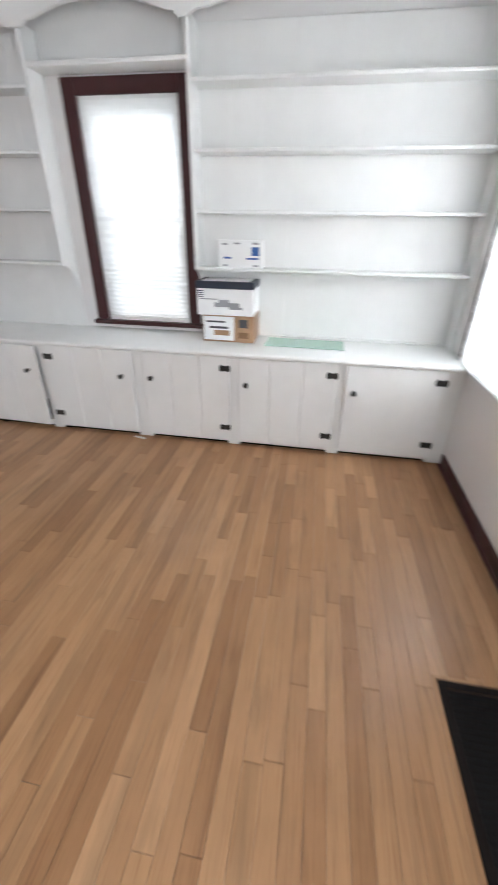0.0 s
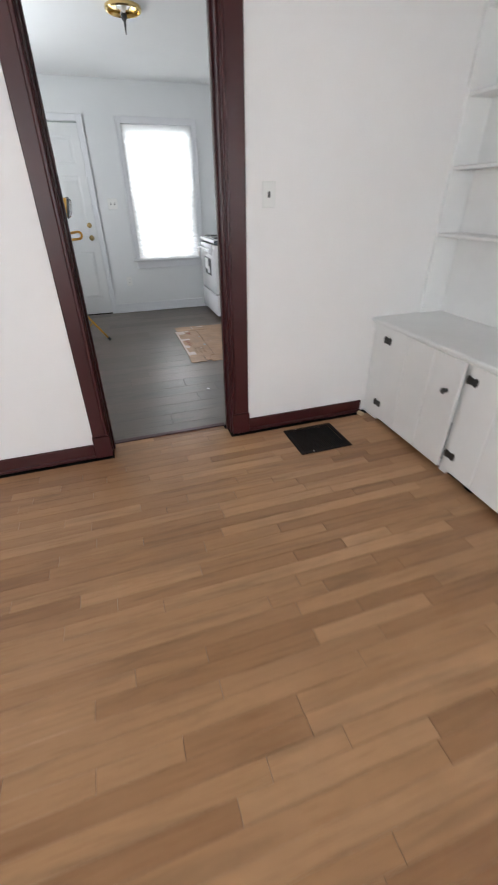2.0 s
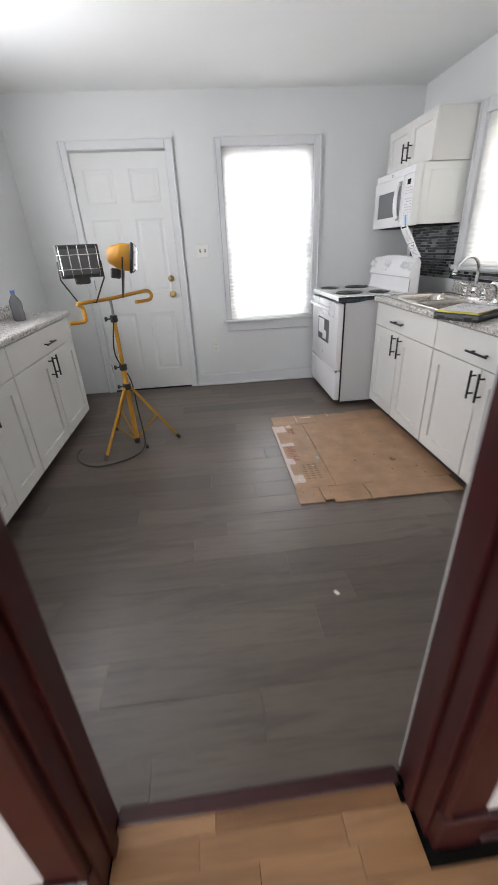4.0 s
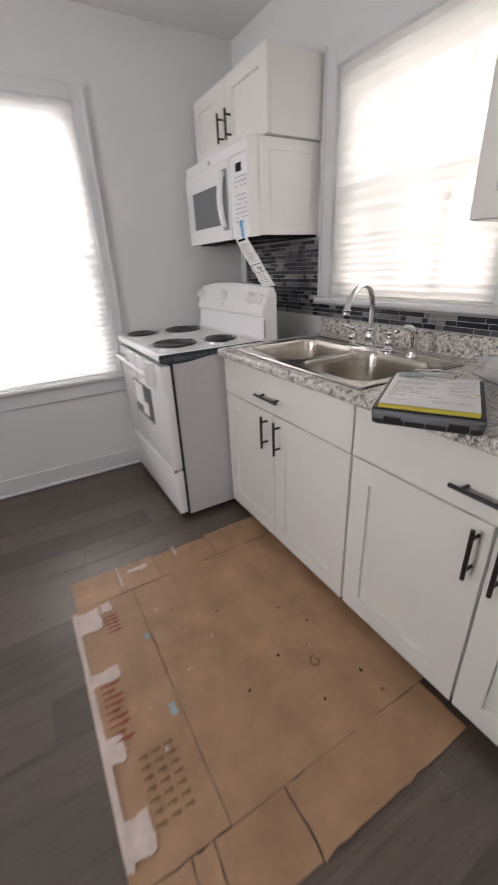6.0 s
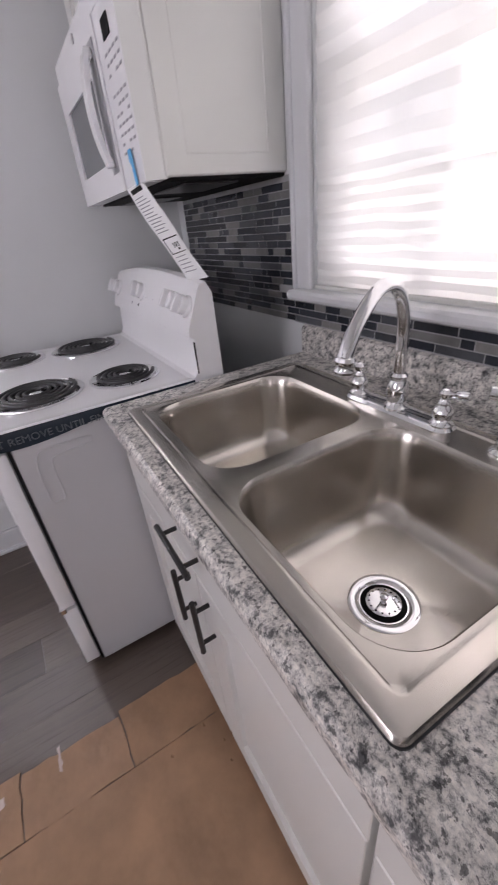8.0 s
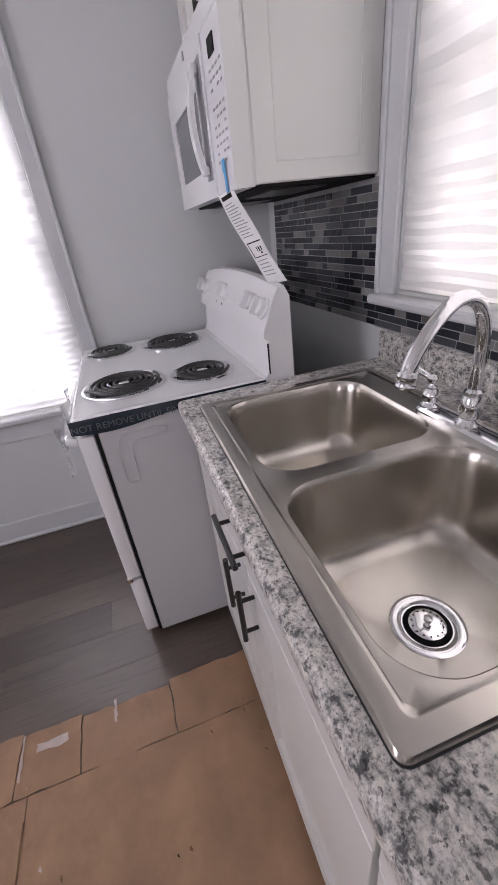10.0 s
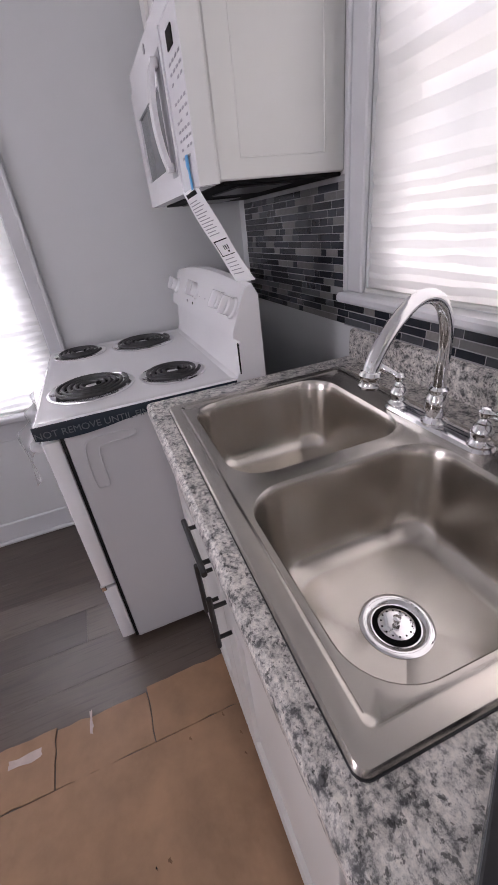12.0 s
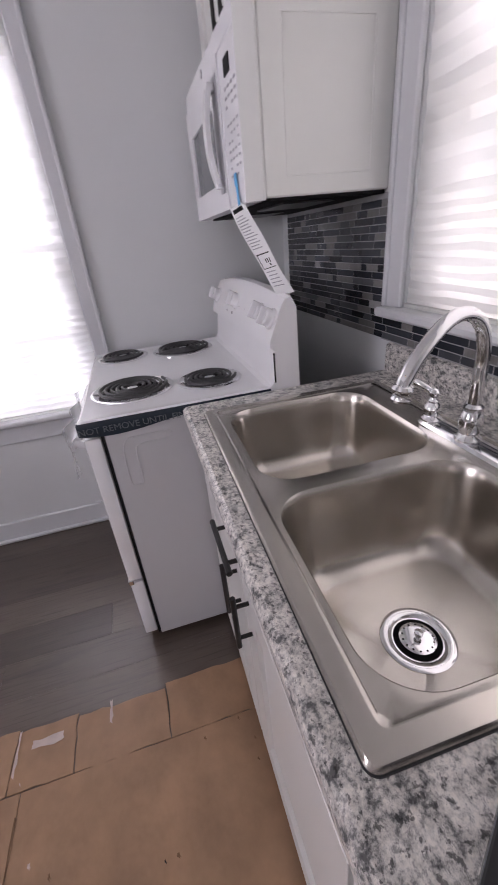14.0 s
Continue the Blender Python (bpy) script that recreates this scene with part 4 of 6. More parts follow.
def rounded(x0, x1, y0, y1, r, z, n=7):
    pts = []
    for cx, cy, a0 in ((x1 - r, y1 - r, 0), (x0 + r, y1 - r, 90), (x0 + r, y0 + r, 180), (x1 - r, y0 + r, 270)):
        for k in range(n):
            a = radians(a0 + 90 * k / (n - 1))
            pts.append((cx + r * math.cos(a), cy + r * math.sin(a), z))
    return pts


def loft(bm, rings, cap=False):
    vs = [[bm.verts.new(p) for p in ring] for ring in rings]
    for a, b in zip(vs, vs[1:]):
        for i in range(len(a)):
            bm.faces.new((a[i], a[(i + 1) % len(a)], b[(i + 1) % len(b)], b[i]))
    if cap:
        bm.faces.new(vs[-1])
    return vs


# laminate counter with an opening for the sink
def laminate_top(name, label, x0, x1, front, wall, hole=None):
    out = -1 if front < wall else 1
    t = thing(name, label, "countertop")
    def strip(bm, a, b):
        e = -out
        pts = [(front + e * 0.06, CT), (front + e * 0.012, CT), (front + e * 0.004, CT - 0.004), (front, CT - 0.012), (front, CT - 0.029), (front + e * 0.005, CT - 0.037), (front + e * 0.06, CT - 0.038)]
        prism(bm, pts, "x", a, b)
    bm = bmesh.new()
    if hole:
        hx0, hx1, hy0, hy1 = hole
        strip(bm, x0, x1)
        b0, b1 = sorted((front - out * 0.06, hy0))
        if abs(b1 - b0) > 0.001:
            box(bm, x0, x1, b0, b1, CT - 0.038, CT)
        box(bm, x0, hx0, hy0, wall, CT - 0.038, CT)
        box(bm, hx1, x1, hy0, wall, CT - 0.038, CT)
        box(bm, hx0, hx1, hy1, wall, CT - 0.038, CT)
    else:
        strip(bm, x0, x1)
        b0, b1 = sorted((front - out * 0.06, wall))
        box(bm, x0, x1, b0, b1, CT - 0.038, CT)
    bmesh.ops.remove_doubles(bm, verts=bm.verts, dist=0.00005)
    bmesh.ops.recalc_face_normals(bm, faces=bm.faces)
    part("top", bm, M_GRANITE, t)
    w0, w1 = sorted((wall, wall + out * 0.020))
    bm = bmesh.new()
    e = out
    prism(bm, [(wall, CT), (wall + e * 0.02, CT), (wall + e * 0.02, CT + 0.072), (wall + e * 0.017, CT + 0.08), (wall + e * 0.008, CT + 0.085), (wall, CT + 0.085)], "x", x0, x1)
    part("backsplash", bm, M_GRANITE, t)
    return t


laminate_top("kitchen_countertop", "speckled grey granite-look laminate countertop with a rolled edge", -6.092, -3.87, 2.916, KY, (-5.990, -5.205, 2.985, 3.425))
laminate_top("kitchen_countertop", "speckled grey laminate countertop on the second cabinet run", -6.372, -4.45, 0.462, LW)

# sink
sink = thing("kitchen_sink", "double-bowl brushed stainless steel drop-in sink with water marks", "sink", (-5.597, 3.214, CT), -0.9)
X, Y = 0.417, 0.257
bm = bmesh.new()
rim = [rounded(-X, X, -Y, Y, 0.013, 0.0005), rounded(-X + 0.001, X - 0.001, -Y + 0.001, Y - 0.001, 0.013, 0.005), rounded(-X + 0.004, X - 0.004, -Y + 0.004, Y - 0.004, 0.012, 0.0082),
       rounded(-X + 0.024, X - 0.024, -Y + 0.026, Y - 0.022, 0.012, 0.0095), rounded(-X + 0.028, X - 0.028, -Y + 0.030, Y - 0.026, 0.012, 0.0088), rounded(-X + 0.031, X - 0.031, -Y + 0.033, Y - 0.029, 0.012, 0.0062)]
vs = loft(bm, rim)
edge_loops = [bm.edges.get((vs[-1][i], vs[-1][(i + 1) % len(vs[-1])])) for i in range(len(vs[-1]))]
bowls = [(-0.381, -0.018, -0.206, 0.168), (0.020, 0.380, -0.215, 0.166)]
tops = []
for a, b, c, d in bowls:
    ring = [bm.verts.new(p) for p in rounded(a, b, c, d, 0.075, 0.0055, 10)]
    tops.append(ring)
    edge_loops += [bm.edges.new((ring[i], ring[(i + 1) % len(ring)])) for i in range(len(ring))]
bmesh.ops.triangle_fill(bm, edges=edge_loops, use_beauty=True)
bmesh.ops.recalc_face_normals(bm, faces=bm.faces)
if sum(f.normal.z for f in bm.faces) < 0:
    bmesh.ops.reverse_faces(bm, faces=bm.faces)
part("rim", bm, M_STEEL, sink, "brushed steel sink rim", smooth=True)
for a, b, c, d in bowls:
    bm = bmesh.new()
    rings = [rounded(a, b, c, d, 0.075, 0.0055, 10)]
    for u, z in ((0.002, 0.003), (0.005, -0.004), (0.008, -0.02), (0.012, -0.08), (0.017, -0.135), (0.024, -0.158), (0.038, -0.172), (0.062, -0.179), (0.12, -0.182)):
        rings.append(rounded(a + u, b - u, c + u, d - u, max(0.02, 0.075 - u * 0.3), z, 10))
    cx, cy = (a + b) / 2 + 0.017, (c + d) / 2 - 0.018
    rings.append([(cx + 0.050 * math.cos(math.atan2(p[1] - cy, p[0] - cx)), cy + 0.050 * math.sin(math.atan2(p[1] - cy, p[0] - cx)), -0.1845) for p in rings[-1]])
    loft(bm, rings, True)
    bmesh.ops.recalc_face_normals(bm, faces=bm.faces)
    if bm.faces[:][-1].normal.z < 0:
        bmesh.ops.reverse_faces(bm, faces=bm.faces)
    bowl = part("bowl", bm, M_STEEL, sink, "brushed steel bowl with dried water marks", smooth=True)
    m = Matrix.Translation((cx, cy, -0.1843))
    part("drain_flange", lathe(bmesh.new(), [(0.036, 0.0), (0.056, 0.0012), (0.0575, 0.0032), (0.0515, 0.0045), (0.043, 0.003), (0.038, -0.001), (0.036, -0.006)], m, 32), M_CHROME, bowl, "polished drain ring", smooth=True)
    part("drain_well", lathe(bmesh.new(), [(0.0375, -0.0005), (0.037, 0.0004), (0.030, 0.0006), (0.0, 0.0006)], m, 24), M_DARK, bowl)
    st = part("strainer", lathe(bmesh.new(), [(0.029, 0.0015), (0.0285, 0.0035), (0.024, 0.0045), (0.0, 0.0048)], m, 32), M_CHROME, bowl, "chrome strainer basket", smooth=True)
    bm = bmesh.new()
    for k in range(14):
        an = 2 * math.pi * k / 14
        lathe(bm, [(0.0016, 0.0), (0.0016, 0.0002), (0, 0.0002)], m @ Matrix.Translation((0.0235 * math.cos(an), 0.0235 * math.sin(an), 0.0045)), 8)
        lathe(bm, [(0.002, 0.0), (0.002, 0.0002), (0, 0.0002)], m @ Matrix.Translation((0.0335 * math.cos(an), 0.0335 * math.sin(an), 0.0012)), 8)
    tagged(part("strainer_holes", bm, M_DARK, bowl), kind="stuff")
    if a > 0:
        rs = random.Random(4)
        sb = bmesh.new()
        for k in range(150):
            an, rr = rs.uniform(0, 6.28), 0.064 + 0.060 * rs.random() ** 2
            px, py, s = cx + rr * math.cos(an), cy + rr * math.sin(an), rs.uniform(0.001, 0.0042)
            lathe(sb, [(s, 0.0), (s * 0.7, 0.00012), (0, 0.00014)], Matrix.Translation((px, py, -0.18435 + max(0.0, rr - 0.055) * 0.045)) @ Matrix.Diagonal((1, rs.uniform(0.5, 1.6), 1, 1)), 7)
        tagged(part("water_spots", sb, M_STEELSTAIN, bowl, "dried grey water spots"), kind="stuff")
    part("strainer_post", lathe(bmesh.new(), [(0.004, 0.004), (0.004, 0.010), (0.0065, 0.012), (0.0065, 0.018), (0, 0.020)], m, 12), M_CHROME, bowl, smooth=True)

# Black ring round the sink: the shadow under its rim, made as a part.
bm = bmesh.new()
loft(bm, [rounded(-X + 0.003, X - 0.003, -Y + 0.003, Y - 0.003, 0.012, 0.0), rounded(-X - 0.0012, X + 0.0012, -Y - 0.0008, Y + 0.0008, 0.014, 0.0002), rounded(-X - 0.0010, X + 0.0010, -Y - 0.0006, Y + 0.0006, 0.014, 0.0022), rounded(-X + 0.002, X - 0.002, -Y + 0.002, Y - 0.002, 0.012, 0.0024)])
part("gasket", bm, M_BLACKPLASTIC, sink, "dark ring standing in for the shade under the rim", smooth=True)

# faucet
fc = thing("faucet", "chrome two-handle kitchen faucet with a high arched spout", "faucet", (-5.594, 3.416, CT + 0.0055), 0)
bm = bmesh.new()
loft(bm, [rounded(-0.130, 0.130, -0.027, 0.027, 0.026, 0.0), rounded(-0.130, 0.130, -0.027, 0.027, 0.026, 0.008), rounded(-0.125, 0.125, -0.022, 0.022, 0.021, 0.014), rounded(-0.11, 0.11, -0.012, 0.012, 0.011, 0.016)], True)
part("base_plate", bm, M_CHROME, fc, smooth=True)
part("spout_base", lathe(bmesh.new(), [(0.025, 0.012), (0.025, 0.018), (0.020, 0.022), (0.0175, 0.028), (0.021, 0.036), (0.0215, 0.052), (0.019, 0.066), (0.0155, 0.074), (0.018, 0.079), (0.018, 0.083), (0.013, 0.088), (0, 0.089)], Matrix(), 28), M_CHROME, fc, smooth=True)
arc = ((0, 0.08), (0, 0.13), (0.0, 0.172), (0.010, 0.212), (0.036, 0.245), (0.075, 0.263), (0.118, 0.264), (0.160, 0.248), (0.198, 0.222), (0.219, 0.198), (0.226, 0.184))
pth = smooth_path([(0.323 * a, -0.946 * a, z) for a, z in arc], 6)
part("spout", tube(bmesh.new(), pth, 0.0117, 18), M_CHROME, fc, smooth=True)
part("aerator", lathe(bmesh.new(), [(0.0, -0.026), (0.0165, -0.026), (0.0175, -0.022), (0.0155, -0.018), (0.0165, -0.008), (0.0185, -0.004), (0.0165, 0.002), (0.013, 0.004)], Matrix.Translation((0.0733, -0.2145, 0.184)) @ Matrix.Rotation(radians(-6), 4, "X") @ Matrix.Scale(0.86, 4), 24), M_CHROME, fc, smooth=True)
for sx, ang in ((-0.104, 158), (0.104, 20)):
    m = Matrix.Translation((sx, 0, 0))
    h = part("handle_base", lathe(bmesh.new(), [(0.022, 0.012), (0.022, 0.017), (0.018, 0.020), (0.016, 0.026), (0.0185, 0.034), (0.0185, 0.042), (0.014, 0.050), (0.010, 0.054), (0.0115, 0.058), (0.008, 0.062), (0.0075, 0.066), (0.011, 0.070), (0.0115, 0.077), (0.007, 0.083), (0, 0.085)], m, 24), M_CHROME, fc, smooth=True)
    ca, sa = math.cos(radians(ang)), math.sin(radians(ang))
    pts = smooth_path([(sx, 0, 0.074), (sx + 0.018 * ca, 0.018 * sa * 0.4 - 0.004, 0.077), (sx + 0.038 * ca, -0.012, 0.086), (sx + 0.058 * ca, -0.016, 0.090)], 5)
    n = len(pts)
    part("lever", tube(bmesh.new(), pts, [0.0048 + 0.0032 * math.sin(math.pi * min(1, k / (n - 1)) * 0.8) for k in range(n)], 12), M_CHROME, h, smooth=True)
sp = thing("side_sprayer", "chrome pull-out side sprayer beside the faucet", "faucet", (-5.376, 3.422, CT + 0.0055))
part("sprayer_base", lathe(bmesh.new(), [(0.024, 0.0), (0.023, 0.005), (0.016, 0.011), (0.0135, 0.022), (0.014, 0.026), (0, 0.026)], Matrix(), 24), M_CHROME, sp, smooth=True)
pth = smooth_path([(0, 0, 0.024), (0, 0, 0.06), (-0.001, -0.004, 0.088), (-0.010, -0.016, 0.106), (-0.028, -0.030, 0.110)], 6)
n = len(pth)
part("spray_head", tube(bmesh.new(), pth, [0.0105 + 0.0045 * math.sin(math.pi * k / (n - 1)) for k in range(n)], 16), M_CHROME, sp, smooth=True)

# upper cabinets and microwave
uc = thing("wall_cabinet", "short white shaker wall cabinet above the microwave, black pulls", "kitchen cabinet", (-6.52, 0, 0))
part("carcass", new_box(-0.381, 0.379, 3.284, KY, 1.802, 2.113), M_CAB, uc)
for a, b, h in ((-0.379, 0.000, -0.105 + 0.055), (0.004, 0.377, 0.045)):
    d = shaker(uc, "door", a, b, 1.804, 2.111, 3.283, M_CAB)
    bar_pull(d, -0.038 if a < -0.1 else 0.046, 3.264, 1.912, 0.125, True)
uc = thing("wall_cabinet", "white wall cabinet beside the sink window", "kitchen cabinet", (-4.755, 0, 0))
part("carcass", new_box(-0.385, 0.385, 3.299, KY, 1.362, 2.113), M_CAB, uc)
for a, b in ((-0.383, -0.002), (0.002, 0.383)):
    d = shaker(uc, "door", a, b, 1.364, 2.111, 3.298, M_CAB)
    bar_pull(d, b - 0.03 if a < -0.1 else a + 0.03, 3.279, 1.47, 0.16, True)

mw = thing("over_range_microwave", "white over-the-range microwave with paper tag and blue tape", "microwave", (-6.533, 0, 0))
part("body", new_box(-0.368, 0.370, 3.225, KY, 1.405, 1.80, bevel=0.004), M_MWSIDE, mw, "glossy white metal case")
bm = bmesh.new()
for q in (((3.285, 1.45), (3.285, 1.75)), ((3.285, 1.45), (3.52, 1.45)), ((3.52, 1.45), (3.52, 1.75)), ((3.285, 1.75), (3.52, 1.75))):
    cyl(bm, (0.3695, *q[0]), (0.3695, *q[1]), 0.002, seg=8)
part("side_ridge", bm, M_MWSIDE, mw, smooth=True)
part("underside", new_box(-0.362, 0.362, 3.235, KY - 0.005, 1.396, 1.405, bevel=0.002), M_DARK, mw, "dark underside with grease filters")
for x in (-0.2, 0.2):
    part("grease_filter", new_box(x - 0.12, x + 0.12, 3.29, 3.45, 1.392, 1.396, bevel=0.001), M_BLACKMETAL, mw)
bm = bmesh.new()
dx0, dx1 = -0.371, 0.172
y0, y1 = 3.178, 3.224
for a in ((dx0, dx1, 1.66, 1.745), (dx0, dx1, 1.40, 1.475), (dx0, dx0 + 0.075, 1.475, 1.66), (dx1 - 0.10, dx1, 1.475, 1.66)):
    box(bm, a[0], a[1], y0, y1, a[2], a[3])
bmesh.ops.remove_doubles(bm, verts=bm.verts, dist=0.0001)
door = part("door", bm, M_ENAMEL, mw, "white microwave door")
part("window", new_box(dx0 + 0.07, dx1 - 0.095, y0 + 0.006, y0 + 0.012, 1.47, 1.665), M_MWGLASS, door, "grey screened window")
bm = bmesh.new()
for k in range(12):
    z0, z1 = 1.468 + 0.019 * k, 1.468 + 0.019 * (k + 1)
    s0, s1 = [0.040 * math.sin(math.pi * (0.10 + 0.80 * q / 12)) ** 0.5 for q in (k, k + 1)]
    q = [bm.verts.new(p) for p in ((0.100, y0 - s0, z0), (0.136, y0 - s0, z0), (0.136, y0 - s1, z1), (0.100, y0 - s1, z1), (0.100, y0 - s0 + 0.014, z0), (0.136, y0 - s0 + 0.014, z0), (0.136, y0 - s1 + 0.014, z1), (0.100, y0 - s1 + 0.014, z1))]
    for f in ((0, 1, 2, 3), (7, 6, 5, 4), (0, 4, 5, 1), (2, 6, 7, 3), (1, 5, 6, 2), (0, 3, 7, 4)):
        bm.faces.new([q[i] for i in f])
bmesh.ops.remove_doubles(bm, verts=bm.verts, dist=0.0001)
bmesh.ops.recalc_face_normals(bm, faces=bm.faces)
grip = part("handle", bm, M_ENAMEL, door, "curved white handle", smooth=True)
for z in (1.458, 1.680):
    part("handle_post", new_box(0.103, 0.133, y0 - 0.024, y0 - 0.0022, z, z + 0.022, bevel=0.003), M_ENAMEL, grip)
part("handle_plate", new_box(0.088, 0.148, y0 - 0.002, y0 + 0.001, 1.445, 1.715, bevel=0.001), M_GREYPLASTIC, door)
part("vent_grille", new_box(-0.371, 0.340, 3.185, 3.224, 1.747, 1.80, bevel=0.004), M_ENAMEL, mw)
part("badge", lathe(bmesh.new(), [(0.011, 0), (0.011, 0.002), (0, 0.002)], pose(-0.055, 3.185, 1.772, 90), 20), M_GREYPLASTIC, mw)
cp = part("control_panel", new_box(0.176, 0.342, 3.180, 3.224, 1.40, 1.745, bevel=0.003), M_ENAMEL, mw, "white control panel with printed keys")
bm = bmesh.new()
prism(bm, [(0.3425, 3.181), (0.346, 3.179), (0.371, 3.219), (0.371, 3.2238), (0.3425, 3.2238)], "z", 1.401, 1.80)
part("front_frame", bm, M_MWSIDE, mw, "sloping white front frame")
part("display", new_box(0.238, 0.288, 3.177, 3.1805, 1.678, 1.712), M_DARK, cp)
for r in range(11):
    for c in range(4):
        if (r + c * 3) % 7 == 5 or (r == 3):
            continue
        part("key", new_box(0.222 + c * 0.030, 0.238 + c * 0.030, 3.1788, 3.1802, 1.655 - r * 0.0185, 1.660 - r * 0.0185), M_GREYPRINT, cp)
tape = thing("painters_tape", "strip of blue painters tape on the microwave corner", "tape", (-6.255, 3.174, 1.43))
bm = bmesh.new()
prism(bm, [(-0.016, 0.045), (0.008, 0.045), (0.010, 0.02), (0.020, -0.028), (0.002, -0.032), (-0.006, 0.012), (-0.018, 0.022)], "y", 0.0, 0.0012)
part("strip", bm, M_BLUETAPE, tape)

# paper tag from the microwave to the range
tag = thing("paper_tag", "long creased white paper hang tag with printing, taped under the microwave", "paper tag", (0, 0, 0))
a0, a1 = Vector((-6.262, 3.172, 1.402)), Vector((-6.150, 3.262, 1.172))
side = Vector((0.036, 0.012, 0.006))


def tag_point(u, v, lift=0.0):
    p = a0.lerp(a1, u) + side * v
    p += Vector((0.0, -1.0, 0.3)) * (0.004 * math.sin(u * 3.1) + 0.002 * math.sin(u * 9 + v) + lift)
    return p


bm = bmesh.new()
rows = [[bm.verts.new(tag_point(i / 24, v)) for v in (-1, -0.3, 0.4, 1)] for i in range(25)]
for p, q in zip(rows, rows[1:]):
    for k in range(3):
        bm.faces.new((p[k], p[k + 1], q[k + 1], q[k]))
part("sheet", bm, M_PAPER, tag, smooth=True)


def tag_bar(u0, u1, v0, v1, mat):
    b = bmesh.new()
    n = 4
    r = [[b.verts.new(tag_point(u0 + (u1 - u0) * i / n, v, 0.0008)) for v in (v0, v1)] for i in range(n + 1)]
    for p, q in zip(r, r[1:]):
        b.faces.new((p[0], p[1], q[1], q[0]))
    part("print", b, mat, tag)


tag_bar(0.03, 0.075, -0.75, 0.6, M_DARK)
for k in range(12):
    tag_bar(0.12 + k * 0.032, 0.129 + k * 0.032, -0.8, 0.2 + 0.5 * ((k * 7) % 5) / 5, M_GREYPRINT)
for u0, u1, v0, v1 in ((0.54, 0.552, -0.8, 0.8), (0.70, 0.708, -0.8, 0.8), (0.54, 0.708, -0.8, -0.72), (0.60, 0.65, -0.1, 0.0), (0.60, 0.65, 0.12, 0.25), (0.60, 0.65, 0.38, 0.5), (0.66, 0.68, 0.2, 0.4)):
    tag_bar(u0, u1, v0, v1, M_DARK)
for k in range(5):
    tag_bar(0.74 + k * 0.04, 0.749 + k * 0.04, -0.7, 0.5, M_GREYPRINT)

# ---- electric range ----
rg = thing("electric_range", "white freestanding electric coil range with protective film still on", "stove", (-6.516, 2.66, 0))
W = 0.405
part("side_panel", new_box(W - 0.012, W - 0.001, 0.03, 0.605, 0.03, 0.885, bevel=0.002), M_RANGESIDE_SHADED, rg, "white enamel side panel with shade put into its grey")
part("side_panel", new_box(-W + 0.001, -W + 0.012, 0.03, 0.605, 0.03, 0.885, bevel=0.002), M_RANGESIDE_SHADED, rg, "white enamel side panel with shade put into its grey")
part("side_ridge", tube(bmesh.new(), smooth_path([(W, 0.07, 0.70), (W, 0.07, 0.80), (W, 0.085, 0.842), (W, 0.12, 0.848), (W, 0.20, 0.848), (W, 0.215, 0.838), (W, 0.20, 0.826), (W, 0.125, 0.822), (W, 0.105, 0.80), (W, 0.105, 0.70), (W, 0.088, 0.690)], 4, True), 0.0022, 8, True), M_RANGESIDE_SHADED, rg, smooth=True)
part("body", new_box(-W + 0.012, W - 0.012, 0.028, 0.603, 0.03, 0.88), M_DARK, rg, "dark oven cavity body")
part("back_panel", new_box(-W + 0.002, W - 0.002, 0.606, 0.618, 0.03, 0.90), M_RANGESIDE_SHADED, rg)
bm = bmesh.new()
loft(bm, [rounded(-W, W, -0.028, 0.618, 0.012, 0.885), rounded(-W - 0.001, W + 0.001, -0.029, 0.618, 0.014, 0.895), rounded(-W - 0.001, W + 0.001, -0.029, 0.618, 0.014, 0.912), rounded(-W + 0.006, W - 0.006, -0.022, 0.614, 0.016, 0.919), rounded(-W + 0.022, W - 0.022, -0.008, 0.61, 0.02, 0.9165), rounded(-W + 0.04, W - 0.04, 0.01, 0.60, 0.02, 0.9155)], True)
part("cooktop", bm, M_ENAMEL, rg, "glossy white enamel cooktop", smooth=True)
for bxx, byy, r in ((0.185, 0.125, 0.120), (0.215, 0.376, 0.095), (-0.285, 0.095, 0.092), (-0.265, 0.350, 0.118)):
    bu = part("drip_pan", lathe(bmesh.new(), [(r + 0.012, 0.0), (r + 0.012, 0.003), (r + 0.006, 0.0045), (r, 0.001), (r * 0.6, -0.0005), (0.0, -0.0005)], Matrix.Translation((bxx, byy, 0.9165)), 36), M_CHROME, rg, "chrome drip pan", smooth=True)
    turns = 5.0 if r > 0.1 else 3.9
    pts = []
    nn = int(turns * 28)
    for k in range(nn + 1):
        a = 2 * math.pi * turns * k / nn
        rr = 0.022 + (r - 0.030) * k / nn
        pts.append((bxx + rr * math.cos(a + 2), byy + rr * math.sin(a + 2), 0.9265))
    part("coil", tube(bmesh.new(), pts, 0.0056, 8), M_COIL, bu, "black coiled heating element", smooth=True)
    part("coil_centre", lathe(bmesh.new(), [(0.018, 0.0), (0.018, 0.006), (0.014, 0.008), (0, 0.008)], Matrix.Translation((bxx, byy, 0.9195)), 20), M_CHROME, bu, smooth=True)
    bm = bmesh.new()
    for k in range(3):
        a = 2 * math.pi * k / 3 + 0.5
        cyl(bm, (bxx + 0.015 * math.cos(a), byy + 0.015 * math.sin(a), 0.9200), (bxx + (r + 0.004) * math.cos(a), byy + (r + 0.004) * math.sin(a), 0.9200), 0.002, seg=6)
    part("coil_support", bm, M_CHROME, bu)
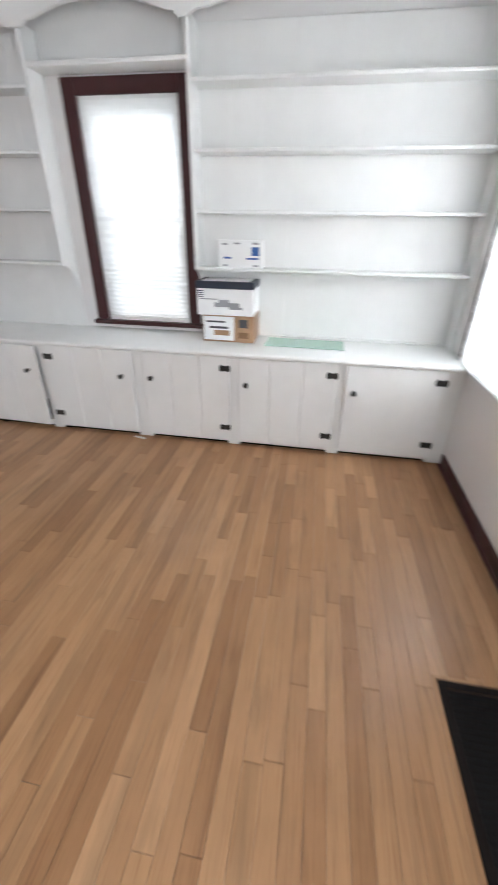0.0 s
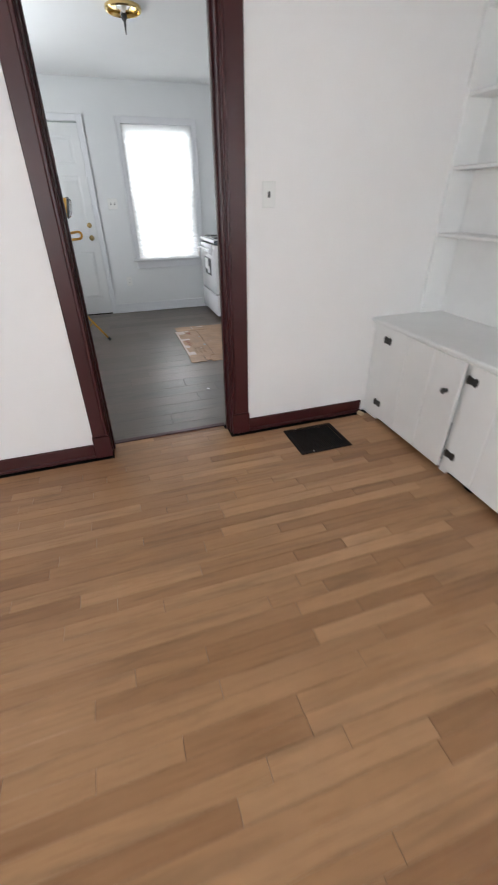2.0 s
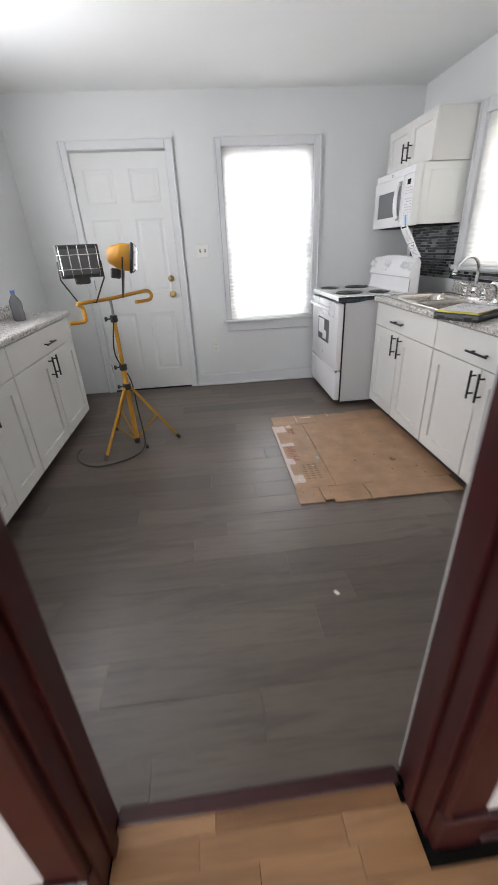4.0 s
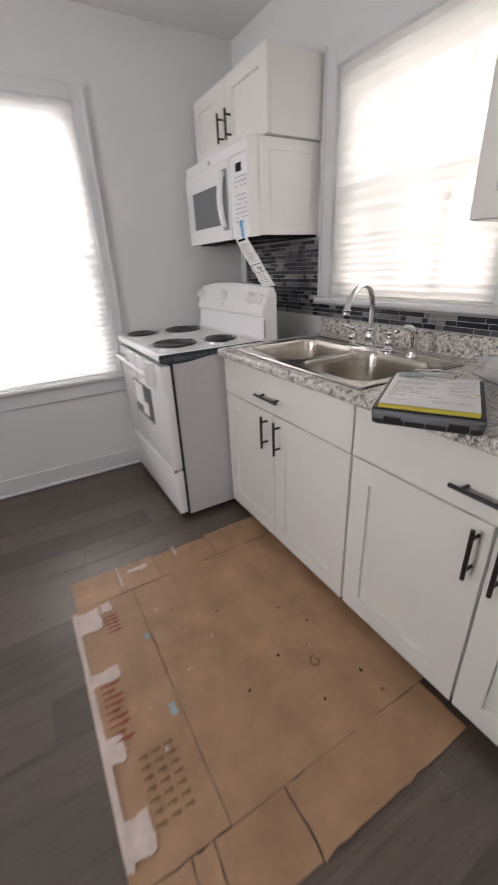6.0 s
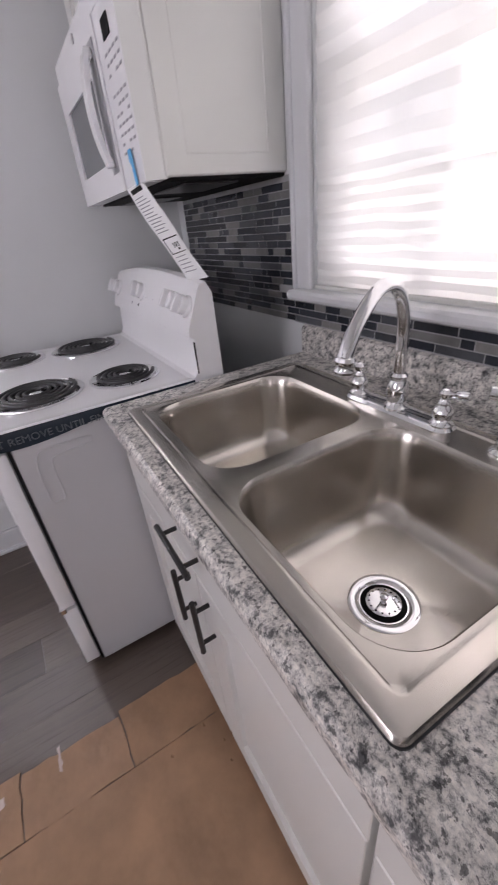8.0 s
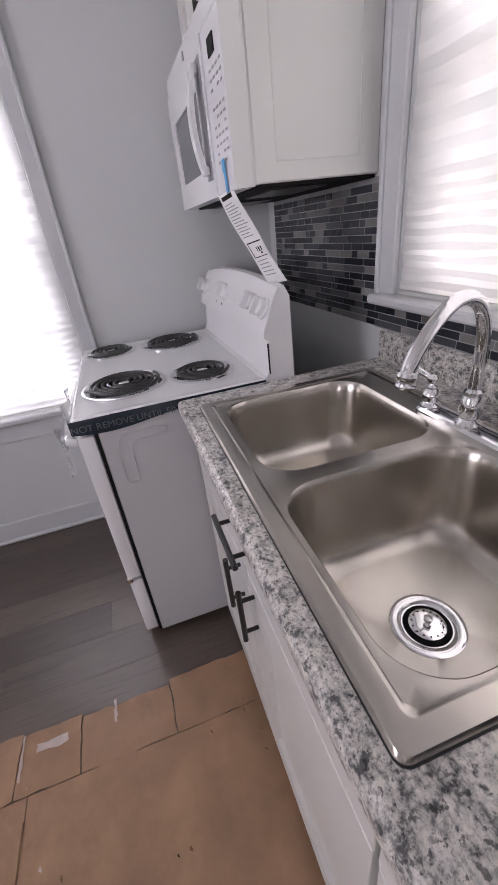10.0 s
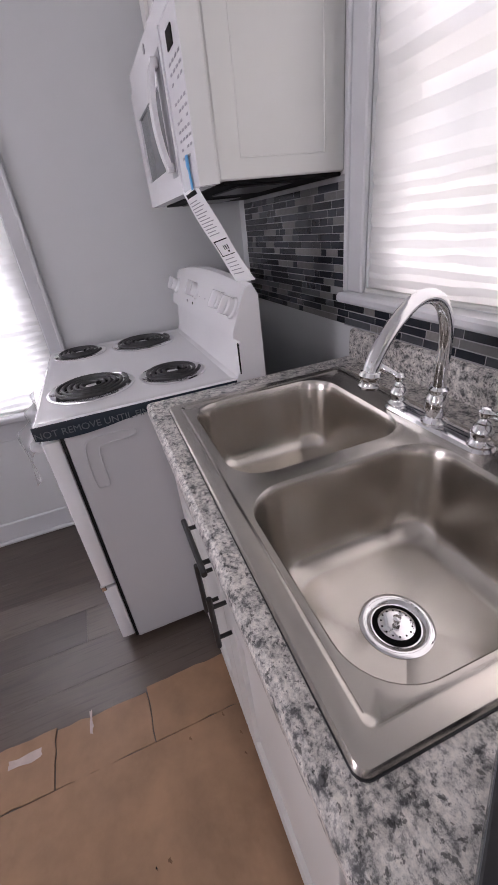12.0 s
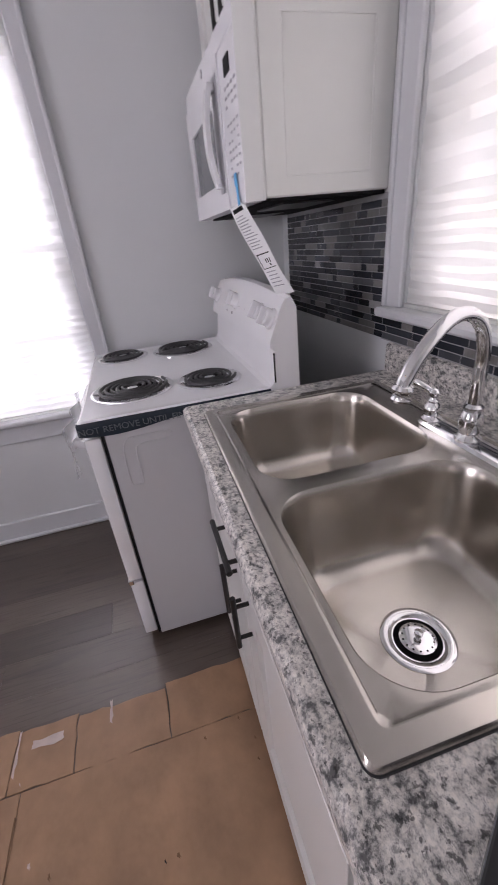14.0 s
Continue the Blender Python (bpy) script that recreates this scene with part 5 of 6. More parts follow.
# backguard
prof = [(0.515, 0.914), (0.532, 0.922), (0.541, 0.940), (0.550, 1.024), (0.532, 1.036), (0.535, 1.056), (0.574, 1.150), (0.584, 1.164), (0.602, 1.168), (0.617, 1.140), (0.620, 0.90), (0.58, 0.90)]
bm = bmesh.new()
n = 16
rings = []
for k in range(n + 1):
    u = k / n
    x = -W + 2 * W * u
    arch = 0.024 * (1 - (2 * u - 1) ** 2)
    rings.append([bm.verts.new((x, py, pz + (arch if pz > 1.1 else 0))) for py, pz in prof])
for p, q in zip(rings, rings[1:]):
    for k in range(len(prof)):
        bm.faces.new((p[k], q[k], q[(k + 1) % len(prof)], p[(k + 1) % len(prof)]))
bm.faces.new(rings[0]), bm.faces.new(rings[-1][::-1])
bmesh.ops.recalc_face_normals(bm, faces=bm.faces)
bg = part("backguard", bm, M_ENAMEL, rg, "white control backguard with knobs", smooth=True)
part("seam", new_box(W - 0.002, W + 0.0012, 0.541, 0.545, 0.93, 1.02), M_DARK, bg)
nrm = Vector((0, -0.082, 0.043)).normalized()
for kx, kz in ((-0.350, 1.108), (-0.035, 1.116), (0.270, 1.112), (0.365, 1.108)):
    py = 0.535 + (kz - 1.056) / 0.094 * 0.039
    m = Matrix.Translation((kx, py, kz)) @ nrm.to_track_quat("Z", "Y").to_matrix().to_4x4()
    kb = part("knob", lathe(bmesh.new(), [(0.031, 0), (0.030, 0.006), (0.025, 0.010), (0.024, 0.024), (0.019, 0.028), (0, 0.028)], m, 24), M_ENAMEL, bg, "white range knob", smooth=True)
    b2 = bmesh.new()
    box(b2, -0.007, 0.007, -0.025, 0.025, 0.010, 0.044, bevel=0.004, seg=2)
    bmesh.ops.transform(b2, matrix=m @ Matrix.Rotation(radians(14 if kx < 0 else -8), 4, "Z"), verts=b2.verts)
    part("knob_grip", b2, M_ENAMEL, kb, smooth=True)
for kx, kz in ((-0.06, 1.072), (0.02, 1.10), (-0.14, 1.072), (0.09, 1.10)):
    py = 0.535 + (kz - 1.056) / 0.094 * 0.039
    part("print", new_box(kx - 0.004, kx + 0.004, py - 0.003, py, kz - 0.004, kz + 0.004), M_GREYPRINT if kx != -0.06 else M_DARK, bg)
# oven door and drawer
od = part("oven_door", new_box(-W + 0.004, W - 0.004, -0.028, 0.02, 0.315, 0.862, bevel=0.007, seg=2), M_ENAMEL, rg, "white oven door", smooth=True)
part("window", new_box(-0.17, 0.17, -0.0295, -0.0275, 0.50, 0.70, bevel=0.0008), M_OVENGLASS, od, "dark oven window")
part("window_label", new_box(-0.15, 0.02, -0.0305, -0.0297, 0.56, 0.69), M_PAPER, od, "white sticker on the oven window")
part("sticker", new_box(-0.02, 0.09, -0.0308, -0.0298, 0.52, 0.60), M_PAPER, od)
part("badge", lathe(bmesh.new(), [(0.010, 0), (0.010, 0.002), (0, 0.002)], pose(0.0, -0.028, 0.40, 90), 16), M_GREYPLASTIC, od)
bm = tube(bmesh.new(), smooth_path([(-0.30, -0.028, 0.805), (-0.30, -0.060, 0.812), (-0.26, -0.072, 0.815), (0.0, -0.075, 0.815), (0.26, -0.072, 0.815), (0.30, -0.060, 0.812), (0.30, -0.028, 0.805)], 5), 0.013, 14)
part("handle", bm, M_ENAMEL, od, "white oven door handle", smooth=True)
dr = part("storage_drawer", new_box(-W + 0.004, W - 0.004, -0.026, 0.02, 0.045, 0.305, bevel=0.006, seg=2), M_ENAMEL, rg, "white storage drawer", smooth=True)
part("drawer_lip", new_box(-W + 0.02, W - 0.02, -0.034, -0.02, 0.286, 0.302, bevel=0.004), M_ENAMEL, dr)
part("corner_bracket", new_box(W - 0.016, W + 0.001, -0.03, -0.012, 0.300, 0.322, bevel=0.003), M_CHROME, rg)
for sx in (-1, 1):
    for yy in (0.06, 0.58):
        part("foot", cyl(bmesh.new(), (sx * 0.33, yy, 0), (sx * 0.33, yy, 0.031), 0.016, seg=12), M_DARK, rg)
part("dark_gap", new_box(W - 0.010, W - 0.0002, 0.021, 0.029, 0.04, 0.88), M_DARK, rg)

# protective tape along the cooktop edge
tp = thing("protective_tape", "dark protective tape with printed letters along the cooktop edge", "tape", (-6.516 + W + 0.002, 2.66, 0.90))
bm = bmesh.new()
n = 26
rows = []
for k in range(n + 1):
    y = -0.034 + 0.56 * k / n
    w = 0.001 * math.sin(k * 0.8)
    rows.append([bm.verts.new((0.0015 + w * 0.5, y, 0.016)), bm.verts.new((0.003 + w, y, 0.006)), bm.verts.new((0.0032 + w, y, -0.022 - 0.01 * math.sin(k * 0.33)))])
for p, q in zip(rows, rows[1:]):
    for k in range(2):
        bm.faces.new((p[k], q[k], q[k + 1], p[k + 1]))
part("strip", bm, M_TAPEDARK, tp, smooth=True)
text("lettering", "NOT REMOVE UNTIL FINAL INSTALLATION", 0.0265, M_TAPEPRINT, tp, pose(0.0052, 0.225, -0.010, 90, 0, 90))
film = thing("plastic_film", "loose torn protective plastic film on the front corner of the range", "plastic film", (-6.484, 2.60, 0.80))
bm = bmesh.new()
rows = []
for i in range(15):
    u = i / 14
    rows.append([bm.verts.new((-0.05 + 0.44 * u, -0.012 - 0.012 * math.sin(u * 17 + v), 0.085 - 0.055 * v - 0.03 * v * abs(math.sin(u * 5)))) for v in (0, 0.5, 1, 1.5)])
for p, q in zip(rows, rows[1:]):
    for k in range(3):
        bm.faces.new((p[k], q[k], q[k + 1], p[k + 1]))
part("sheet", bm, M_FILM, film, smooth=True)

# ---- clipboard on a parts case ----
org = thing("parts_case", "clear grey plastic parts organiser hanging over the counter edge", "storage case", (-4.971, 2.991, CT + 0.001), 32)
w, d = 0.120, 0.172
bm = bmesh.new()
loft(bm, [rounded(-w, w, -d, d, 0.02, 0.0), rounded(-w, w, -d, d, 0.02, 0.013)])
vs0 = [v for v in bm.verts]
bm.faces.new([v for v in vs0[:28]][::-1]), bm.faces.new(vs0[28:56])
part("tray", bm, M_BLACKPLASTIC, org, "black plastic tray", smooth=True)
bm = bmesh.new()
vv = loft(bm, [rounded(-w - 0.002, w + 0.002, -d - 0.002, d + 0.002, 0.022, 0.0135), rounded(-w - 0.002, w + 0.002, -d - 0.002, d + 0.002, 0.022, 0.027), rounded(-w + 0.002, w - 0.002, -d + 0.002, d - 0.002, 0.02, 0.030)], True)
part("lid", bm, M_CLEARGREY, org, "translucent grey lid", smooth=True)
for k in range(5):
    part("rib", new_box(-w + 0.03 + k * 0.045, -w + 0.033 + k * 0.045, -d - 0.0045, -d - 0.002, 0.002, 0.027), M_CLEARGREY, org)
for sx in (-0.07, 0.07):
    part("latch", new_box(sx - 0.02, sx + 0.02, -d - 0.008, -d - 0.002, 0.004, 0.022, bevel=0.002), M_BLACKPLASTIC, org)
cb = thing("clipboard", "dark clipboard with printed white forms and a yellow pad", "clipboard", (-4.967, 2.985, CT + 0.0315), 32)
part("board", new_box(-0.122, 0.120, -0.152, 0.168, 0, 0.004, bevel=0.0015), M_BLACKPLASTIC, cb)
part("yellow_pad", new_box(-0.108, 0.108, -0.148, 0.0, 0.0042, 0.013, bevel=0.001), M_YELLOWPAPER, cb, "yellow paper pad")
bm = bmesh.new()
rows = []
for i in range(11):
    u = i / 10
    rows.append([bm.verts.new((-0.108 + 0.216 * j / 6, -0.143 + 0.29 * u, 0.0145 + 0.004 * math.sin(u * 2.6 + j * 0.5) * u)) for j in range(7)])
for p, q in zip(rows, rows[1:]):
    for k in range(6):
        bm.faces.new((p[k], p[k + 1], q[k + 1], q[k]))
part("form_sheet", bm, M_PAPER, cb, "printed white form", smooth=True)
rnd = random.Random(5)
for k in range(18):
    y = 0.095 - k * 0.0125
    x, xe = -0.095, 0.07 + 0.02 * rnd.random()
    while x < xe:
        ln = 0.012 + 0.04 * rnd.random()
        if rnd.random() < 0.62:
            u = (y + 0.15) / 0.31
            part("print", new_box(x, min(x + ln, 0.098), y, y + 0.0022, 0.0190 + 0.004 * u * 0.5, 0.0193 + 0.004 * u * 0.5), M_GREYPRINT, cb)
        x += ln + 0.006
part("photo", new_box(-0.098, -0.030, 0.100, 0.142, 0.0208, 0.0212), M_BLUEGREY, cb, "small blue-grey printed picture")
bm = tube(bmesh.new(), smooth_path([(-0.06, 0.155, 0.022), (-0.058, 0.162, 0.026), (-0.02, 0.163, 0.026), (-0.008, 0.158, 0.030), (0.008, 0.158, 0.030), (0.02, 0.163, 0.026), (0.058, 0.162, 0.026), (0.06, 0.155, 0.022)], 4), 0.002, 8)
cl = part("clip", new_box(-0.05, 0.05, 0.150, 0.164, 0.004, 0.022, bevel=0.003), M_CHROME, cb, "steel clip")
part("clip_wire", bm, M_CHROME, cl, smooth=True)
bag = thing("plastic_clamshell", "clear crumpled plastic package with a dark part inside on the counter", "package", (-4.93, 3.36, CT + 0.001), 20)
bm = bmesh.new()
bmesh.ops.create_icosphere(bm, subdivisions=3, radius=1)
for v in bm.verts:
    p = v.co.copy()
    k = 1 + 0.18 * noise.noise(p * 2.2) + 0.06 * noise.noise(p * 7)
    v.co = Vector((p.x * 0.13 * k, p.y * 0.11 * k, max(0, (p.z * 0.7 + 0.55)) * 0.075 * k))
part("wrap", bm, M_FILM, bag, smooth=True)
part("black_part", new_box(-0.035, 0.07, -0.05, 0.05, 0.004, 0.07, bevel=0.012, seg=2), M_BLACKPLASTIC, bag, smooth=True)

# ---- cardboard on the floor ----
cdb = thing("flattened_carton", "flattened brown shipping carton laid on the floor as a mat", "cardboard")


def card_sheet(x0, x1, y0, y1, z, label="", seed=0.0, ragged=0.0):
    nx, ny = max(2, round((x1 - x0) / 0.035)), max(2, round((y1 - y0) / 0.035))
    b = bmesh.new()
    g = []
    for i in range(nx + 1):
        r = []
        for j in range(ny + 1):
            x, y = x0 + (x1 - x0) * i / nx, y0 + (y1 - y0) * j / ny
            e = min(i, nx - i, j, ny - j)
            h = 0.0045 * (0.5 + noise.noise(Vector((x * 5 + seed, y * 5, seed)))) + 0.0030 * noise.noise(Vector((x * 17, y * 17, seed)))
            if e == 0 and ragged:
                x += ragged * noise.noise(Vector((x * 30, y * 30, 3)))
                y += ragged * noise.noise(Vector((x * 30, y * 30, 9)))
            r.append(b.verts.new((x, y, z + max(0, h))))
        g.append(r)
    for i in range(nx):
        for j in range(ny):
            b.faces.new((g[i][j], g[i + 1][j], g[i + 1][j + 1], g[i][j + 1]))
    low = bmesh.ops.extrude_face_region(b, geom=b.faces[:])
    for v in low["geom"]:
        if isinstance(v, bmesh.types.BMVert):
            v.co.z -= 0.0035
    bmesh.ops.recalc_face_normals(b, faces=b.faces)
    return part("panel", b, M_CARD, cdb, label, smooth=True)


card_sheet(-5.755, -4.833, 2.262, 2.985, 0.004, "large scuffed cardboard panel", 1)
card_sheet(-5.755, -4.835, 2.012, 2.2595, 0.004, "taped cardboard side panel with faded printing", 2, 0.004)
card_sheet(-5.935, -5.757, 2.035, 2.219, 0.0035, "cardboard flap", 3, 0.006)
card_sheet(-5.925, -5.757, 2.223, 2.398, 0.005, "cardboard flap", 4, 0.008)
card_sheet(-5.915, -5.757, 2.402, 2.680, 0.004, "cardboard flap", 5, 0.006)
card_sheet(-5.930, -5.757, 2.684, 2.985, 0.005, "cardboard flap", 10, 0.006)
card_sheet(-4.831, -4.680, 2.005, 2.150, 0.0035, "cardboard flap", 6, 0.006)
card_sheet(-4.831, -4.690, 2.154, 2.205, 0.008, "torn cardboard flap", 7, 0.010)
card_sheet(-4.831, -4.668, 2.209, 2.416, 0.0035, "cardboard flap", 8, 0.006)
card_sheet(-4.831, -4.665, 2.421, 2.960, 0.0045, "cardboard flap with a torn edge", 9, 0.010)


def patch(x0, x1, y0, y1, mat, z=0.0105, turn=0.0, name="print"):
    b = bmesh.new()
    n = 6
    g = [[b.verts.new((x0 + (x1 - x0) * i / n, y0 + (y1 - y0) * j / 3, z + 0.001 * noise.noise(Vector((i, j, x0))))) for j in range(4)] for i in range(n + 1)]
    for v in (g[0][1], g[-1][2], g[2][0], g[4][3]):
        v.co.x += 0.006
        v.co.y += 0.004
    for i in range(n):
        for j in range(3):
            b.faces.new((g[i][j], g[i + 1][j], g[i + 1][j + 1], g[i][j + 1]))
    part(name, b, mat, cdb)


for a in ((-5.73, -5.62, 2.03, 2.11), (-5.74, -5.69, 2.12, 2.16), (-5.43, -5.38, 2.03, 2.12), (-5.20, -5.12, 2.025, 2.075), (-4.98, -4.89, 2.03, 2.09), (-5.885, -5.86, 2.27, 2.36)):
    patch(*a, M_TAPEPALE, name="tape_patch")
for a in ((-5.74, -5.11, 2.013, 2.028), (-5.10, -4.88, 2.013, 2.032)):
    patch(*a, M_TAPEPALE, 0.0098, name="tape_patch")
for a in ((-5.70, -5.30, 2.258, 2.262),):
    patch(*a, M_CARDDARK, 0.0108, name="crease")
rc = random.Random(8)
for k in range(26):
    x, y, s = rc.uniform(-5.88, -4.75), rc.uniform(2.04, 2.95), rc.uniform(0.004, 0.012)
    patch(x, x + s, y, y + s * rc.uniform(0.3, 1.1), rc.choice((M_CARDDARK, M_CARDDARK, M_DARK, M_TAPEPALE)), 0.0108, name="scuff")
for a in ((-5.925, -5.80, 2.226, 2.232), (-5.93, -5.86, 2.50, 2.508), (-5.74, -4.90, 2.012, 2.030)):
    patch(*a, M_TAPEPALE, 0.0112, name="torn_edge")
patch(-5.20, -5.16, 2.225, 2.245, M_BLUEGREY, name="tape_patch")
patch(-5.50, -5.47, 2.235, 2.25, M_BLUEGREY, name="tape_patch")
for k in range(9):
    patch(-5.37 + k * 0.024, -5.363 + k * 0.024, 2.05, 2.11 - 0.02 * (k % 3 == 1), M_REDPRINT)
for r in range(3):
    for k in range(7):
        patch(-5.10 + k * 0.028, -5.093 + k * 0.028, 2.10 + r * 0.038, 2.125 + r * 0.038, M_CARDDARK)
for k in range(5):
    patch(-5.66 + k * 0.02, -5.655 + k * 0.02, 2.12, 2.17, M_REDPRINT, 0.0115)
for x, y, r in ((-5.155, 2.62, 0.006), (-5.10, 2.47, 0.005), (-5.33, 2.74, 0.004), (-4.95, 2.66, 0.005), (-5.45, 2.52, 0.004), (-5.22, 2.80, 0.005)):
    b = bmesh.new()
    lathe(b, [(r, 0.0), (r * 0.8, 0.0012), (0, 0.0015)], Matrix.Translation((x, y, 0.0085)), 9)
    part("spot", b, M_DARK, cdb)
part("tear", tube(bmesh.new(), [(-5.09, 2.72, 0.011), (-5.075, 2.70, 0.013), (-5.06, 2.70, 0.011), (-5.05, 2.715, 0.012), (-5.06, 2.73, 0.012), (-5.075, 2.722, 0.011)], 0.003, 6), M_CARDDARK, cdb)

# ---- work light on a tripod ----
wl = thing("work_light", "yellow twin-head halogen work light on a telescopic tripod", "work light", (-5.66, 0.965, 0))
part("lower_tube", cyl(bmesh.new(), (0, 0, 0.035), (0, 0, 0.60), 0.017, seg=20), M_YELLOW, wl, "yellow steel tube", smooth=True)
part("upper_tube", cyl(bmesh.new(), (0, 0, 0.58), (0, 0, 0.93), 0.0135, seg=20), M_YELLOW, wl, "yellow steel tube", smooth=True)
part("top_tube", cyl(bmesh.new(), (0, 0, 0.90), (0, 0.0, 1.04), 0.0095, seg=16), M_GREYPLASTIC, wl, "grey steel top tube", smooth=True)
for z, r in ((0.60, 0.026), (0.925, 0.024), (0.46, 0.028), (0.035, 0.022)):
    c = part("collar", lathe(bmesh.new(), [(r * 0.8, -0.022), (r, -0.018), (r, 0.018), (r * 0.8, 0.022), (0.012, 0.022)], Matrix.Translation((0, 0, z)), 20), M_BLACKPLASTIC, wl, "black plastic clamp", smooth=True)
    if z > 0.3:
        part("clamp_knob", lathe(bmesh.new(), [(0.005, 0), (0.005, 0.02), (0.014, 0.022), (0.016, 0.034), (0, 0.036)], pose(0, -r + 0.002, z, 90), 12), M_BLACKPLASTIC, c, smooth=True)
for fx, fy in ((0.25, -0.185), (-0.03, 0.315), (-0.285, -0.21)):
    f = Vector((fx, fy, 0.014))
    top = Vector((fx, fy, 0)).normalized() * 0.022 + Vector((0, 0, 0.455))
    leg = part("leg", cyl(bmesh.new(), top, f, 0.0105, seg=14), M_YELLOW, wl, "yellow tripod leg", smooth=True)
    dvec = (f - top).normalized()
    part("rubber_foot", cyl(bmesh.new(), f - dvec * 0.035, f + dvec * 0.002, 0.014, seg=14), M_BLACKPLASTIC, leg, smooth=True)
    mid = top.lerp(f, 0.52)
    part("brace", cyl(bmesh.new(), mid, Vector((fx, fy, 0)).normalized() * 0.015 + Vector((0, 0, 0.05)), 0.0065, seg=10), M_YELLOW, wl, smooth=True)
WLT = Matrix.Rotation(radians(40), 4, "Z")
bar = [WLT @ p for p in smooth_path([(-0.02, -0.285, 1.012), (-0.01, -0.20, 1.012), (0.0, -0.188, 1.03), (0.0, -0.19, 1.09), (0.0, -0.21, 1.112), (0.0, -0.20, 1.122), (0, 0, 1.128), (0, 0.20, 1.145), (0, 0.28, 1.148), (0, 0.308, 1.130), (0, 0.308, 1.105), (0, 0.28, 1.088), (0, 0.18, 1.086)], 6)]
bar = [Vector((p.x, p.y, p.z - 0.078)) for p in bar]
part("crossbar", tube(bmesh.new(), bar, 0.0115, 14), M_YELLOW, wl, "yellow bent crossbar", smooth=True)


def head(cx, cy, cz, turn, tilt, lit_label):
    m = WLT @ pose(cx, cy, cz, tilt, 0, turn) @ Matrix.Scale(1.26, 4)
    bm = bmesh.new()
    rings = [rounded(-0.085, 0.085, -0.062, 0.062, 0.012, 0.045), rounded(-0.083, 0.083, -0.060, 0.060, 0.012, 0.0), rounded(-0.060, 0.060, -0.038, 0.038, 0.016, -0.055), rounded(-0.045, 0.045, -0.025, 0.025, 0.014, -0.066)]
    loft(bm, [[(x, -z, y) for x, y, z in r] for r in rings], True)
    bmesh.ops.transform(bm, matrix=m, verts=bm.verts)
    bmesh.ops.recalc_face_normals(bm, faces=bm.faces)
    h = part("lamp_head", bm, M_YELLOW, wl, lit_label, smooth=True)
    b = new_box(-0.092, 0.092, -0.058, -0.044, -0.070, 0.070, bevel=0.004)
    bmesh.ops.transform(b, matrix=m, verts=b.verts)
    part("front_frame", b, M_BLACKPLASTIC, h)
    b = new_box(-0.076, 0.076, -0.062, -0.057, -0.054, 0.054)
    bmesh.ops.transform(b, matrix=m, verts=b.verts)
    part("lens", b, M_LENS, h, "dark glass lens")
    b = bmesh.new()
    for k in range(5):
        x = -0.08 + 0.04 * k
        tube(b, [(x, -0.060, -0.066), (x, -0.078, -0.05), (x, -0.078, 0.05), (x, -0.060, 0.066)], 0.0016, 6)
    for z in (-0.03, 0.03):
        tube(b, [(-0.09, -0.06, z), (-0.08, -0.0785, z), (0.08, -0.0785, z), (0.09, -0.06, z)], 0.0016, 6)
    bmesh.ops.transform(b, matrix=m, verts=b.verts)
    part("wire_guard", b, M_CHROME, h)
    b = new_box(-0.035, 0.035, 0.0, 0.05, -0.105, -0.058, bevel=0.006)
    bmesh.ops.transform(b, matrix=m, verts=b.verts)
    part("junction_box", b, M_BLACKPLASTIC, h)
    b = tube(bmesh.new(), [(-0.095, -0.01, 0.0), (-0.098, -0.01, -0.08), (-0.04, -0.01, -0.190), (0.04, -0.01, -0.190), (0.098, -0.01, -0.08), (0.095, -0.01, 0.0)], 0.004, 8)
    bmesh.ops.transform(b, matrix=m, verts=b.verts)
    part("bracket", b, M_BLACKMETAL, h, "black lamp bracket")
    return h


head(0.0, 0.130, 1.290, 148, 10, "yellow lamp housing turned away")
head(0.0, -0.150, 1.280, 68, 4, "yellow lamp housing with a black front frame")
cable = smooth_path([(0.01, 0.0, 0.93), (0.03, -0.03, 0.7), (-0.02, 0.03, 0.5), (0.02, 0.05, 0.30), (0.06, 0.07, 0.10), (0.08, 0.06, 0.012), (0.20, 0.02, 0.007), (0.29, -0.10, 0.007), (0.32, -0.24, 0.007), (0.24, -0.36, 0.007), (0.12, -0.42, 0.007), (0.02, -0.41, 0.007)], 7)
part("power_cord", tube(bmesh.new(), cable, 0.0045, 8), M_BLACKPLASTIC, wl, "black power cord", smooth=True)
part("plug", cyl(bmesh.new(), (0.10, 0.085, 0.016), (0.05, 0.075, 0.016), 0.013, 0.009, 12), M_BLACKPLASTIC, wl, smooth=True)

br = thing("scrub_brush", "small brush with a blue handle standing against the cabinet end", "brush", (-6.60, 0.33, 0), 20)
part("brush_head", new_box(-0.03, 0.03, -0.02, 0.02, 0.0, 0.05, bevel=0.008, seg=2), M_BLACKPLASTIC, br, smooth=True)
part("handle", tube(bmesh.new(), [(0, 0, 0.045), (0.0, -0.02, 0.12), (0.0, -0.05, 0.24)], [0.012, 0.010, 0.013], 12), M_BLUE, br, "blue plastic handle", smooth=True)
jug = thing("water_bottle", "clear blue-grey plastic bottle on the second countertop", "bottle", (-5.93, 0.26, CT))
part("bottle_body", lathe(bmesh.new(), [(0.035, 0), (0.04, 0.01), (0.04, 0.06), (0.037, 0.075), (0.04, 0.09), (0.038, 0.13), (0.014, 0.17), (0.013, 0.185)], Matrix(), 24), M_CLEARGREY, jug, smooth=True)
